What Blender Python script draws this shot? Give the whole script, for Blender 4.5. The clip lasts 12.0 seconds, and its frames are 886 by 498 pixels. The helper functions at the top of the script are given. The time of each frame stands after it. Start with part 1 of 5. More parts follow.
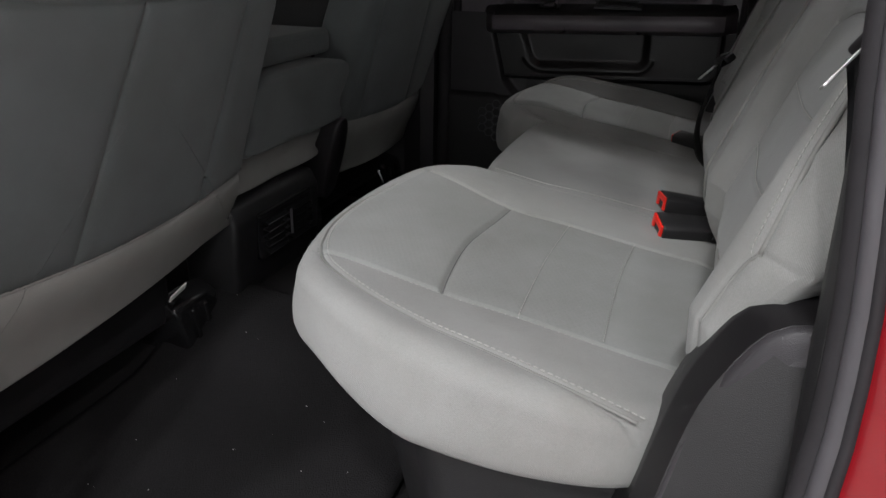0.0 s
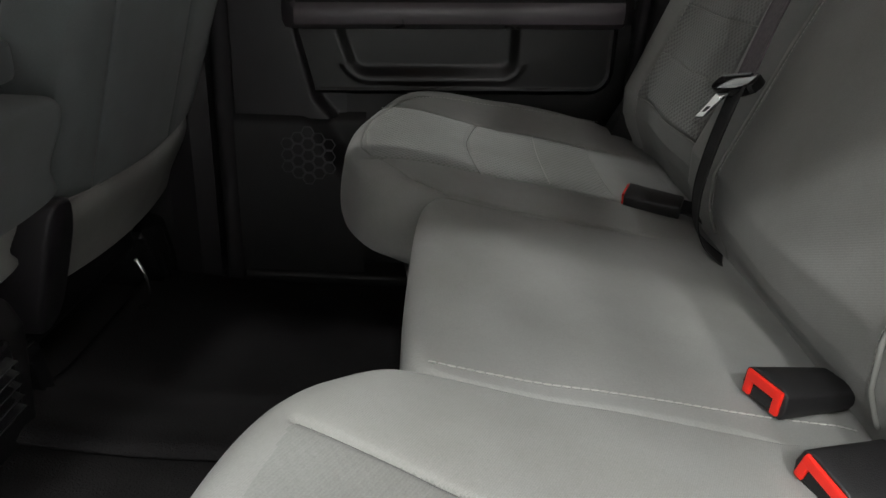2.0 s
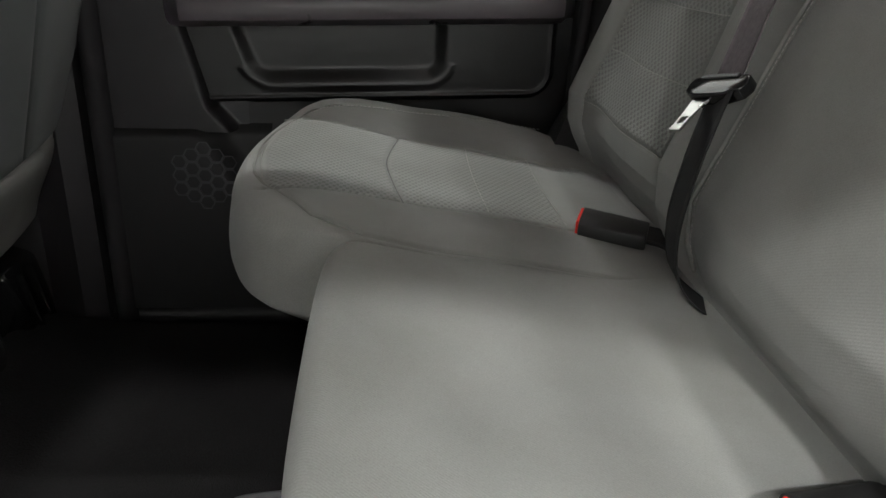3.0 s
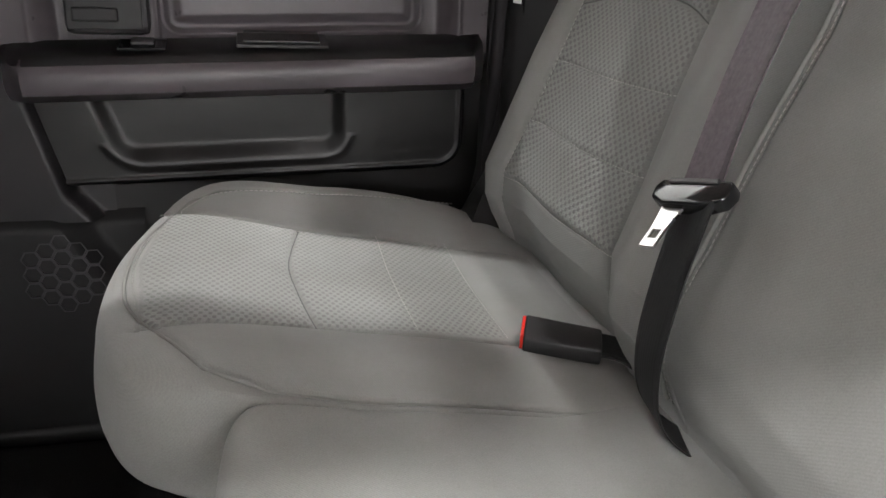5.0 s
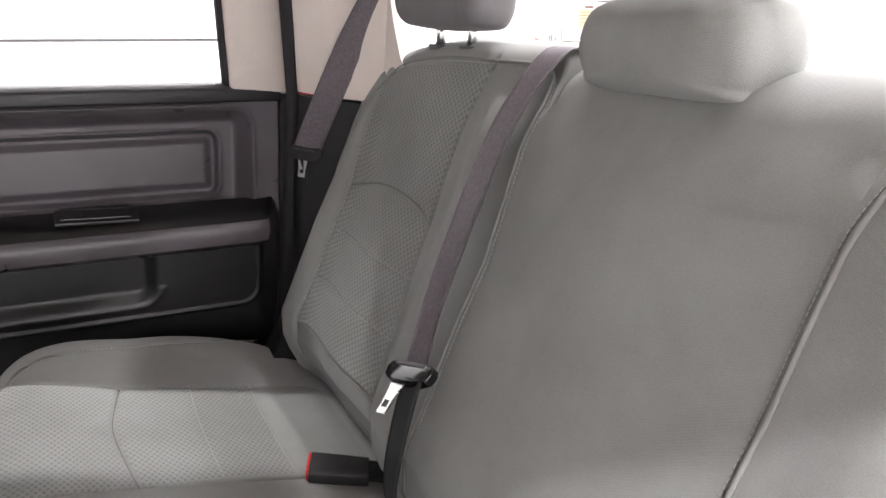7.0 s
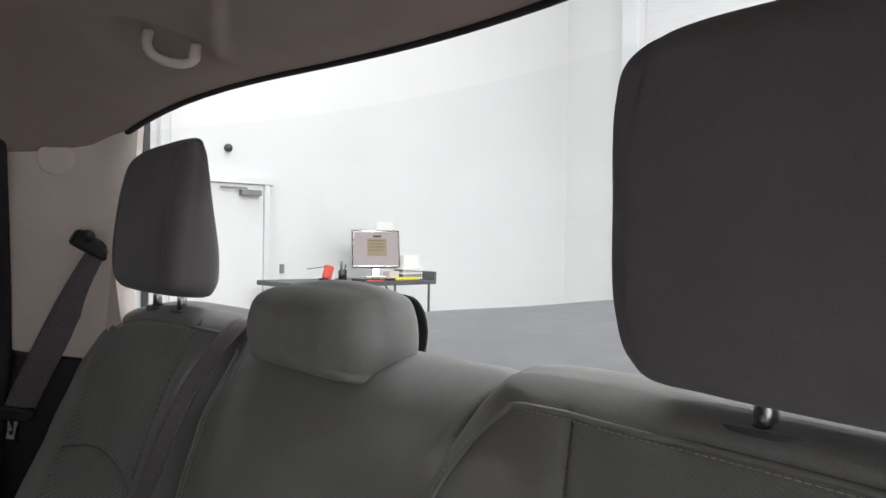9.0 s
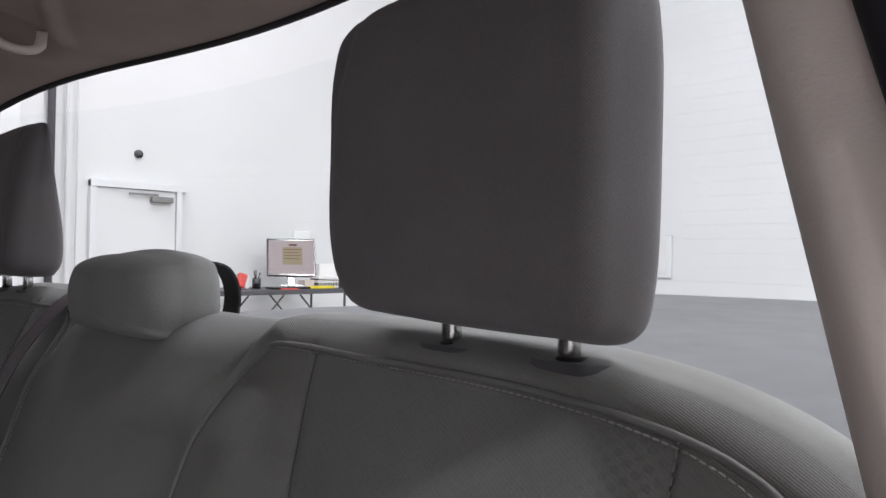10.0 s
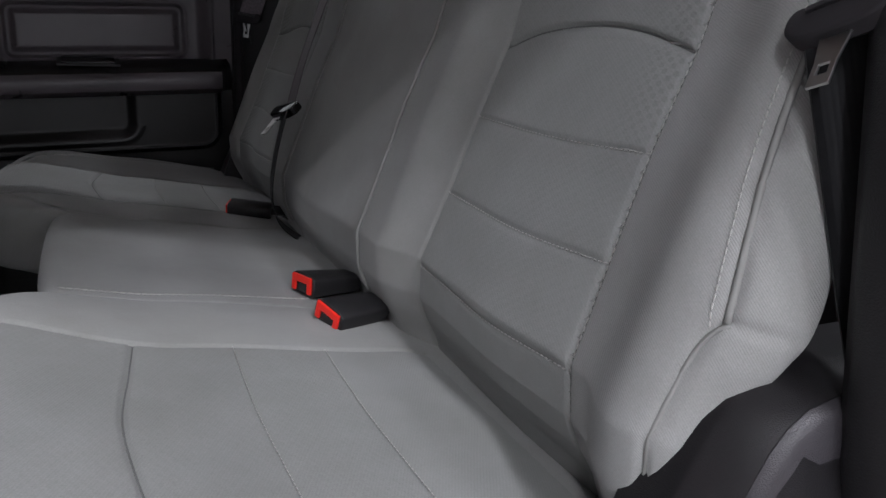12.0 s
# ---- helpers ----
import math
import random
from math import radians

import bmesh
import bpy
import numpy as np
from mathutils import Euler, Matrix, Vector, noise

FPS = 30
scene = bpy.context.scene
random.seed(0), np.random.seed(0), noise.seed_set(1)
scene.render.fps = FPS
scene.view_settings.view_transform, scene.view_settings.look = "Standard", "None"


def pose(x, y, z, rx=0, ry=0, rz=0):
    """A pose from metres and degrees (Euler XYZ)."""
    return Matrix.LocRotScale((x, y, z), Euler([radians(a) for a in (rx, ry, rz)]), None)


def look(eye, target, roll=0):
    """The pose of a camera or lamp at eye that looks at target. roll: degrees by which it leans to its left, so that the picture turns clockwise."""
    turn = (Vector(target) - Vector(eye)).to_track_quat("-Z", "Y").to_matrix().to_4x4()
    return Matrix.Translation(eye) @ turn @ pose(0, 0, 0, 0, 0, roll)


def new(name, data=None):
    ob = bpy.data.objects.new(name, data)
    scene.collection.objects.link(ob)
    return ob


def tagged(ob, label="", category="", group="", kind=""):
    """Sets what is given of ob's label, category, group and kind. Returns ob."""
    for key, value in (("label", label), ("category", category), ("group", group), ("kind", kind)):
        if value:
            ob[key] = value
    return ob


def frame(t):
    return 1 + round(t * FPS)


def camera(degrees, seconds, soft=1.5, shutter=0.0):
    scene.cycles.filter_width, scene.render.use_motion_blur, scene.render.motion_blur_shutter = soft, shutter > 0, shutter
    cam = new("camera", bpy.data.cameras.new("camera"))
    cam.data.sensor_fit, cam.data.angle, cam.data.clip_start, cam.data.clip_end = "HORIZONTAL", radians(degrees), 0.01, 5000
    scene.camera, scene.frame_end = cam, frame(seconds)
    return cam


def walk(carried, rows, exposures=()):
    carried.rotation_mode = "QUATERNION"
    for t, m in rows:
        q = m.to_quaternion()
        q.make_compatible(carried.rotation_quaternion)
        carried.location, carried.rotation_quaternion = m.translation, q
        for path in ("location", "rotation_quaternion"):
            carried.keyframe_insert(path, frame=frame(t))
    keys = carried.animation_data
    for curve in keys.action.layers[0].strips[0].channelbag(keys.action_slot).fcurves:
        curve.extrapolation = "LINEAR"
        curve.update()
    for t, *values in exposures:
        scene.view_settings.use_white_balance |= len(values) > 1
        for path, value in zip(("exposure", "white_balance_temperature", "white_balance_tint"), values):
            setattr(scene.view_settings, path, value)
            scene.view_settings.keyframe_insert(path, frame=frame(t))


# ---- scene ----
cam = camera(60.5, 12.0)
PATH = [
    (0, (-0.168, -1.18, 0.855), (-0.802, 0.576, 0.138), -1.5),
    (0.5, (-0.231, -1.035, 0.816), (-0.727, 0.748, 0.057), -1.2),
    (1, (-0.306, -0.923, 0.804), (-0.661, 0.883, 0.021), -1.3),
    (1.5, (-0.407, -0.781, 0.832), (-0.61, 1.044, 0.04), -1.3),
    (2, (-0.434, -0.589, 0.836), (-0.471, 1.248, 0.047), -0.5),
    (2.5, (-0.438, -0.47, 0.796), (-0.389, 1.365, 0.002), -0.5),
    (3, (-0.416, -0.41, 0.809), (-0.288, 1.422, 0.016), -0.5),
    (3.5, (-0.42, -0.388, 0.829), (-0.213, 1.437, 0.038), -0.3),
    (5.5, (-0.432, -0.248, 0.842), (0.091, 1.551, 0.142), -0.1),
    (6, (-0.433, -0.339, 0.874), (0.193, 1.43, 0.183), 0.0),
    (6.5, (-0.432, -0.395, 0.928), (0.263, 1.354, 0.252), -0.2),
    (7, (-0.43, -0.443, 1.015), (0.427, 1.269, 0.436), 0.5),
    (7.5, (-0.421, -0.468, 1.055), (0.595, 1.199, 0.619), 0.8),
    (9.3, (-0.334, -0.59, 1.077), (1.013, 0.888, 1.093), 1.0),
    (9.5, (-0.323, -0.615, 1.07), (1.058, 0.831, 1.09), 1.2),
    (10, (-0.307, -0.69, 1.037), (1.125, 0.707, 1.058), 1.0),
    (10.5, (-0.317, -0.76, 0.966), (1.121, 0.63, 0.981), 0.7),
    (11, (-0.368, -0.826, 0.885), (0.997, 0.635, 0.865), 1.4),
    (11.4, (-0.385, -0.879, 0.835), (0.759, 0.749, 0.629), 0.8),
    (11.7, (-0.384, -0.893, 0.813), (0.557, 0.822, 0.399), -0.2),
    (12, (-0.403, -0.909, 0.802), (0.388, 0.838, 0.236), -0.3),
]
EXPOSURES = ((0, -0.9, 6300, 11), (0.5, -0.62, 6350, 9), (1, -0.5, 6350, 9), (2.5, 0.08, 6500, 6), (3.5, 0.82, 6500, 7), (5.5, 1.46, 6500, 13), (6.5, 1.48, 6450, 15), (7.7, 1.36, 6400, 14), (9.3, -0.68, 6200, 11), (10.5, -0.70, 6100, 17), (11.0, -0.7, 6100, 17), (11.5, -0.95, 6050, 16), (12, -0.82, 6000, 15))
walk(cam, [(t, look(eye, target, roll)) for t, eye, target, roll in PATH], EXPOSURES)
# ceiling lamps out of view; the last three only add fill light
LAMPS = ((-3.2, -6.0, 330), (0.2, -6.0, 430), (3.6, -6.0, 190), (-2.2, -4.43, 230), (0.6, -4.43, 300), (3.6, -4.43, 110), (-6.0, -8.2, 60), (5.2, -8.2, 60), (-4.0, 0.5, 60))
# unseen strips, made long to give unbroken light bands on the cushions
STRIPS = ((2.25, 0.3, 0.22, 5.2, 250), (-0.6, 3.5, 4.6, 0.22, 185))

# ---- world and lamps ----
GROUND = -0.45
world = bpy.data.worlds.new("hall_air")
world.use_nodes = True
world.node_tree.nodes["Background"].inputs[0].default_value = (0.9, 0.95, 1.0, 1)
world.node_tree.nodes["Background"].inputs[1].default_value = 0.05
scene.world = world


# ---- materials ----
def shader(name, color, rough=0.6, metal=0.0, spec=0.5):
    m = bpy.data.materials.new(name)
    m.use_nodes = True
    b = m.node_tree.nodes["Principled BSDF"]
    b.inputs["Base Color"].default_value = (*color, 1)
    b.inputs["Roughness"].default_value = rough
    b.inputs["Metallic"].default_value = metal
    b.inputs["Specular IOR Level"].default_value = spec
    return m, m.node_tree.nodes, m.node_tree.links, b


def math_node(nt, op, a, b=None):
    n = nt.nodes.new("ShaderNodeMath")
    n.operation = op
    for i, v in enumerate((a, b)):
        if v is None:
            continue
        if isinstance(v, (int, float)):
            n.inputs[i].default_value = v
        else:
            nt.links.new(v, n.inputs[i])
    return n.outputs[0]


def noise_tex(nt, scale, detail=4.0, rough=0.55, coord="Object"):
    tc = nt.nodes.new("ShaderNodeTexCoord")
    n = nt.nodes.new("ShaderNodeTexNoise")
    n.inputs["Scale"].default_value = scale
    n.inputs["Detail"].default_value = detail
    n.inputs["Roughness"].default_value = rough
    nt.links.new(tc.outputs[coord], n.inputs["Vector"])
    return n.outputs["Fac"]


def tint(nt, fac, dark, light, lo=0.3, hi=0.7):
    r = nt.nodes.new("ShaderNodeValToRGB")
    r.color_ramp.elements[0].position, r.color_ramp.elements[1].position = lo, hi
    r.color_ramp.elements[0].color, r.color_ramp.elements[1].color = (*dark, 1), (*light, 1)
    nt.links.new(fac, r.inputs[0])
    return r.outputs[0]


def bump(nt, b, height, distance, strength=1.0):
    n = nt.nodes.new("ShaderNodeBump")
    n.inputs["Distance"].default_value = distance
    n.inputs["Strength"].default_value = strength
    nt.links.new(height, n.inputs["Height"])
    nt.links.new(n.outputs[0], b.inputs["Normal"])
    return n


def plain(name, color, rough=0.6, metal=0.0, var=0.12, scale=14.0, grain=400.0, depth=0.0002, spec=0.5):
    """A surface of one colour with broad mottling and a fine grain."""
    m, nodes, links, b = shader(name, color, rough, metal, spec)
    nt = m.node_tree
    d, l = [max(0.0, c * (1 - var)) for c in color], [min(1.0, c * (1 + var)) for c in color]
    links.new(tint(nt, noise_tex(nt, scale), d, l), b.inputs["Base Color"])
    f = noise_tex(nt, scale * 3.1)
    links.new(math_node(nt, "ADD", math_node(nt, "MULTIPLY", f, 0.16), rough - 0.08), b.inputs["Roughness"])
    if depth:
        bump(nt, b, noise_tex(nt, grain, 2.0), depth)
    return m


def fabric(name, color, ribs=0.03, shade=0.05, pitch=0.0021):
    """Seat cloth: fine ribs all over, and a staggered embossed mesh where the vertex mask 'mesh' is set.
    The masks 'ca' and 'cb' carry cloth coordinates in metres along the panel."""
    m, nodes, links, b = shader(name, color, 0.88, 0.0, 0.25)
    nt = m.node_tree
    at = {}
    for key in ("ca", "cb", "mesh"):
        n = nt.nodes.new("ShaderNodeAttribute")
        n.attribute_name = key
        at[key] = n.outputs["Fac"]
    ca, cb = at["ca"], at["cb"]

    def wave(v, pitch):
        return math_node(nt, "SINE", math_node(nt, "MULTIPLY", v, 2 * math.pi / pitch))

    rib = wave(math_node(nt, "ADD", ca, math_node(nt, "MULTIPLY", cb, 0.55)), pitch)
    dots = math_node(nt, "MULTIPLY", wave(ca, 0.0080), wave(cb, 0.0108))
    cell = nt.nodes.new("ShaderNodeMapRange")
    cell.interpolation_type = "SMOOTHSTEP"
    cell.inputs["From Min"].default_value, cell.inputs["From Max"].default_value = -0.20, 0.60
    links.new(dots, cell.inputs["Value"])
    pit = cell.outputs["Result"]
    wear = noise_tex(nt, 9.0, 5.0)
    fuzz = noise_tex(nt, 900.0, 2.0)
    keep = math_node(nt, "MULTIPLY", at["mesh"], math_node(nt, "ADD", 0.45, math_node(nt, "MULTIPLY", wear, 0.8)))
    rib_h = math_node(nt, "ADD", math_node(nt, "MULTIPLY", rib, ribs), math_node(nt, "MULTIPLY", fuzz, 0.18))
    h = math_node(nt, "SUBTRACT", rib_h, math_node(nt, "MULTIPLY", pit, math_node(nt, "MULTIPLY", keep, 0.8)))
    bump(nt, b, h, 0.0010, 0.8)
    d, l = [c * 0.90 for c in color], [c * 1.09 for c in color]
    base = tint(nt, wear, d, l, 0.25, 0.75)
    soil = noise_tex(nt, 2.7, 6.0, 0.65)
    stain = nt.nodes.new("ShaderNodeMix")
    stain.data_type, stain.blend_type = "RGBA", "MULTIPLY"
    stain.inputs["Factor"].default_value = 1.0
    links.new(base, stain.inputs[6])
    links.new(tint(nt, soil, (0.86, 0.85, 0.82), (1.04, 1.04, 1.04), 0.35, 0.60), stain.inputs[7])
    mix = nt.nodes.new("ShaderNodeMix")
    mix.data_type, mix.blend_type = "RGBA", "MULTIPLY"
    links.new(keep, mix.inputs["Factor"])
    links.new(stain.outputs[2], mix.inputs[6])
    links.new(tint(nt, pit, (1.17, 1.17, 1.16), (0.78, 0.79, 0.78), 0.1, 0.9), mix.inputs[7])
    weave = nt.nodes.new("ShaderNodeMix")
    weave.data_type, weave.blend_type = "RGBA", "MULTIPLY"
    weave.inputs["Factor"].default_value = 1.0
    links.new(mix.outputs[2], weave.inputs[6])
    links.new(tint(nt, math_node(nt, "ADD", math_node(nt, "MULTIPLY", rib, shade), fuzz), (0.86, 0.86, 0.87), (1.10, 1.10, 1.10), 0.2, 0.85), weave.inputs[7])
    links.new(weave.outputs[2], b.inputs["Base Color"])
    b.inputs["Sheen Weight"].default_value = 0.12
    b.inputs["Sheen Roughness"].default_value = 0.6
    return m


def webbing(name, color, relief_depth=0.0003):
    m, nodes, links, b = shader(name, color, 0.6, 0.0, 0.4)
    nt = m.node_tree
    n = nt.nodes.new("ShaderNodeAttribute")
    n.attribute_name = "ca"
    w = math_node(nt, "SINE", math_node(nt, "MULTIPLY", n.outputs["Fac"], 2 * math.pi / 0.0040))
    f = noise_tex(nt, 260.0, 3.0)
    bump(nt, b, math_node(nt, "ADD", w, math_node(nt, "MULTIPLY", f, 0.9)), relief_depth, 0.5)
    links.new(tint(nt, f, [c * 0.8 for c in color], [c * 1.25 for c in color]), b.inputs["Base Color"])
    return m


def carpet(name, color):
    m, nodes, links, b = shader(name, color, 0.97, 0.0, 0.1)
    nt = m.node_tree
    big, small = noise_tex(nt, 5.0), noise_tex(nt, 420.0, 3.0)
    links.new(tint(nt, math_node(nt, "ADD", math_node(nt, "MULTIPLY", big, 0.5), math_node(nt, "MULTIPLY", small, 0.5)), [c * 0.6 for c in color], [c * 1.5 for c in color]), b.inputs["Base Color"])
    bump(nt, b, small, 0.003, 0.9)
    return m


def grained(name, color, rough=0.5, depth=0.00025, scale=900.0):
    """Moulded plastic with a leather-like grain."""
    m, nodes, links, b = shader(name, color, rough, 0.0, 0.45)
    nt = m.node_tree
    tc = nt.nodes.new("ShaderNodeTexCoord")
    v = nt.nodes.new("ShaderNodeTexVoronoi")
    v.inputs["Scale"].default_value = scale
    nt.links.new(tc.outputs["Object"], v.inputs["Vector"])
    bump(nt, b, v.outputs["Distance"], depth, 0.6)
    links.new(tint(nt, noise_tex(nt, 8.0), [c * 0.85 for c in color], [c * 1.15 for c in color]), b.inputs["Base Color"])
    links.new(math_node(nt, "ADD", math_node(nt, "MULTIPLY", noise_tex(nt, 23.0), 0.2), rough - 0.1), b.inputs["Roughness"])
    return m


CLOTH = fabric("grey_seat_cloth", (0.262, 0.263, 0.256))
CLOTH_INSERT = fabric("grey_insert_cloth", (0.226, 0.230, 0.224), 0.05, 0.08, 0.0026)
CLOTH_RIB = fabric("grey_ribbed_side_cloth", (0.262, 0.263, 0.256), 0.075, 0.10, 0.0016)
CLOTH_DARK = fabric("dark_grey_seat_cloth", (0.115, 0.127, 0.127))
CLOTH_HEAD = fabric("charcoal_headrest_cloth", (0.146, 0.136, 0.139))
VINYL = plain("grey_vinyl", (0.205, 0.205, 0.195), 0.62, grain=500)
# dark cords in the seam grooves; their colour stands for the grooves' shade
SEAM = plain("seam_groove_shade", (0.12, 0.121, 0.118), 0.9, depth=0)
THREAD = plain("light_grey_thread", (0.37, 0.365, 0.345), 0.85, depth=0)
FLAP = plain("pale_grey_vinyl_flap", (0.30, 0.296, 0.28), 0.62, var=0.08, scale=9.0, grain=500)
BLACK = grained("black_moulded_plastic", (0.014, 0.0134, 0.0145), 0.50)
CHARCOAL = grained("charcoal_moulded_plastic", (0.023, 0.021, 0.0235), 0.37, 0.00016, 1500.0)
TRIMGREY = grained("grey_grained_trim", (0.034, 0.031, 0.035), 0.42, 0.00032, 1200.0)
# darker copy of the trim for its top faces, shade put into colour
TRIMSHADE = grained("shaded_trim", (0.011, 0.0102, 0.0112), 0.36, 0.00022, 1300.0)
DOORPLASTIC = grained("dark_door_plastic", (0.092, 0.080, 0.088), 0.31, 0.0002)
# darker copy of the door plastic; the armrest's shade is put into its colour
DOORSHADE = grained("shaded_door_plastic", (0.0065, 0.0060, 0.0065), 0.34, 0.0002)
GLOSS = plain("black_gloss_plastic", (0.012, 0.012, 0.013), 0.11, depth=0)
RUBBER = plain("black_rubber_seal", (0.026, 0.024, 0.0265), 0.72, depth=0.0001, spec=0.25)
GREYRUBBER = plain("grey_jamb_trim", (0.070, 0.066, 0.073), 0.5, depth=0)
BEIGE = plain("beige_pillar_trim", (0.70, 0.615, 0.565), 0.6, var=0.05, grain=700)
LINER = plain("taupe_headliner_cloth", (0.335, 0.270, 0.243), 0.95, var=0.06, grain=800, depth=0.0006)
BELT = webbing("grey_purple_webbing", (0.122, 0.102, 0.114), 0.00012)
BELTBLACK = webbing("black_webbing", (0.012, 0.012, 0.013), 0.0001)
STEEL = plain("dull_stamped_steel", (0.52, 0.52, 0.51), 0.30, 1.0, var=0.08, depth=0)
CHROME = plain("brushed_steel", (0.62, 0.62, 0.60), 0.24, 1.0, var=0.05, depth=0)
BUTTON = plain("red_button_plastic", (0.78, 0.022, 0.012), 0.38, depth=0)
PAINT = plain("red_car_paint", (0.42, 0.008, 0.016), 0.22, var=0.04, depth=0)
PAINT.node_tree.nodes["Principled BSDF"].inputs["Coat Weight"].default_value = 0.6
CARPET = carpet("dark_cabin_carpet", (0.0155, 0.0147, 0.0152))
MAT = carpet("black_rubber_backed_mat", (0.0175, 0.0167, 0.0175))
WALL = plain("white_wall_paint", (0.70, 0.71, 0.70), 0.75, var=0.02, scale=1.3, grain=60, depth=0.0006)
SLATWHITE = plain("white_metal_slat", (0.70, 0.71, 0.71), 0.5, var=0.03, scale=1.0, depth=0)
BOUNCEGREY = plain("bounce_grey", (0.61, 0.61, 0.61), 0.8, var=0.05, scale=1.3, grain=60, depth=0.0006)
FLOORGREY = plain("grey_concrete", (0.41, 0.405, 0.40), 0.5, var=0.2, scale=1.2, grain=120, depth=0.0008)
COVER = plain("grey_bed_cover_vinyl", (0.115, 0.115, 0.12), 0.55, var=0.08, scale=4, grain=300)
DARKGREY = plain("dark_grey_laminate", (0.075, 0.075, 0.08), 0.5, var=0.1, depth=0)
PAPER = plain("white_paper", (0.82, 0.82, 0.80), 0.8, var=0.02, depth=0)
INK = plain("dark_print", (0.05, 0.05, 0.055), 0.8, depth=0)
YELLOW = plain("yellow_plastic", (0.75, 0.62, 0.03), 0.5, depth=0)
CORAL = plain("coral_red_plastic", (0.72, 0.09, 0.07), 0.45, depth=0)


def emitter(name, color, power):
    m = bpy.data.materials.new(name)
    m.use_nodes = True
    nt = m.node_tree
    nt.nodes.remove(nt.nodes["Principled BSDF"])
    e = nt.nodes.new("ShaderNodeEmission")
    e.inputs[0].default_value, e.inputs[1].default_value = (*color, 1), power
    nt.links.new(e.outputs[0], nt.nodes["Material Output"].inputs[0])
    return m


def glass_pane(name, color, gloss=0.03):
    """Thin flat glass: light passes straight through its tint, with a faint mirror on its face."""
    m = bpy.data.materials.new(name)
    m.use_nodes = True
    nt = m.node_tree
    nt.nodes.remove(nt.nodes["Principled BSDF"])
    clear, shine, mix = nt.nodes.new("ShaderNodeBsdfTransparent"), nt.nodes.new("ShaderNodeBsdfGlossy"), nt.nodes.new("ShaderNodeMixShader")
    clear.inputs["Color"].default_value = (*color, 1)
    shine.inputs["Roughness"].default_value = 0.02
    mix.inputs[0].default_value = gloss
    nt.links.new(clear.outputs[0], mix.inputs[1])
    nt.links.new(shine.outputs[0], mix.inputs[2])
    nt.links.new(mix.outputs[0], nt.nodes["Material Output"].inputs[0])
    return m


GLASS = glass_pane("clear_glass", (0.97, 0.985, 0.98))
TINTED = glass_pane("tinted_glass", (0.35, 0.37, 0.36))
LAMPGLOW = emitter("lamp_diffuser", (1.0, 0.98, 0.95), 6.0)
SCREEN = emitter("screen_page", (0.80, 0.68, 0.66), 0.9)
SCREENPAGE = emitter("screen_document", (0.62, 0.50, 0.33), 0.9)
SCREENINK = emitter("screen_text", (0.25, 0.12, 0.10), 0.6)


# ---- geometry helpers ----
def obj(name, verts, faces, mat, parent=None, label="", smooth=True, attrs=None):
    me = bpy.data.meshes.new(name)
    me.from_pydata([tuple(map(float, v)) for v in verts], [], faces)
    me.materials.append(mat)
    if smooth:
        me.polygons.foreach_set("use_smooth", [True] * len(me.polygons))
    for key, values in (attrs or {}).items():
        a = me.attributes.new(key, "FLOAT", "POINT")
        a.data.foreach_set("value", np.asarray(values, dtype=np.float32))
    me.update()
    ob = new(name, me)
    if parent is not None:
        ob.parent = parent
    if label:
        tagged(ob, label)
    return ob


def from_bm(name, bm, mat, parent=None, label="", smooth=False):
    me = bpy.data.meshes.new(name)
    bmesh.ops.recalc_face_normals(bm, faces=bm.faces)
    bm.to_mesh(me)
    bm.free()
    me.materials.append(mat)
    if smooth:
        me.polygons.foreach_set("use_smooth", [True] * len(me.polygons))
    ob = new(name, me)
    if parent is not None:
        ob.parent = parent
    if label:
        tagged(ob, label)
    return ob


def empty(name, label, category, group="", kind=""):
    return tagged(new(name), label, category, group, kind)


def block(lo, hi, bevel=0.0, seg=2):
    """A box between two corners with rounded edges, as a bmesh."""
    bm = bmesh.new()
    bmesh.ops.create_cube(bm, size=1.0)
    lo, hi = Vector(lo), Vector(hi)
    for v in bm.verts:
        v.co = Vector((lo[i] + (v.co[i] + 0.5) * (hi[i] - lo[i]) for i in range(3)))
    if bevel:
        bmesh.ops.bevel(bm, geom=list(bm.edges), offset=bevel, segments=seg, profile=0.6, affect="EDGES")
    return bm


def turned(bm, m):
    bmesh.ops.transform(bm, matrix=m, verts=bm.verts)
    return bm


def merged(*bms):
    out = bmesh.new()
    me = bpy.data.meshes.new("scratch")
    for b in bms:
        b.to_mesh(me)
        b.free()
        out.from_mesh(me)
        me.clear_geometry()
    bpy.data.meshes.remove(me)
    return out


def box(name, lo, hi, mat, parent=None, label="", bevel=0.003, seg=2):
    return from_bm(name, block(lo, hi, bevel, seg), mat, parent, label)


def rod(a, b, r, n=10):
    a, b = Vector(a), Vector(b)
    bm = bmesh.new()
    bmesh.ops.create_cone(bm, cap_ends=True, segments=n, radius1=r, radius2=r, depth=(b - a).length)
    turned(bm, Matrix.Translation((a + b) / 2) @ (b - a).to_track_quat("Z", "Y").to_matrix().to_4x4())
    return bm


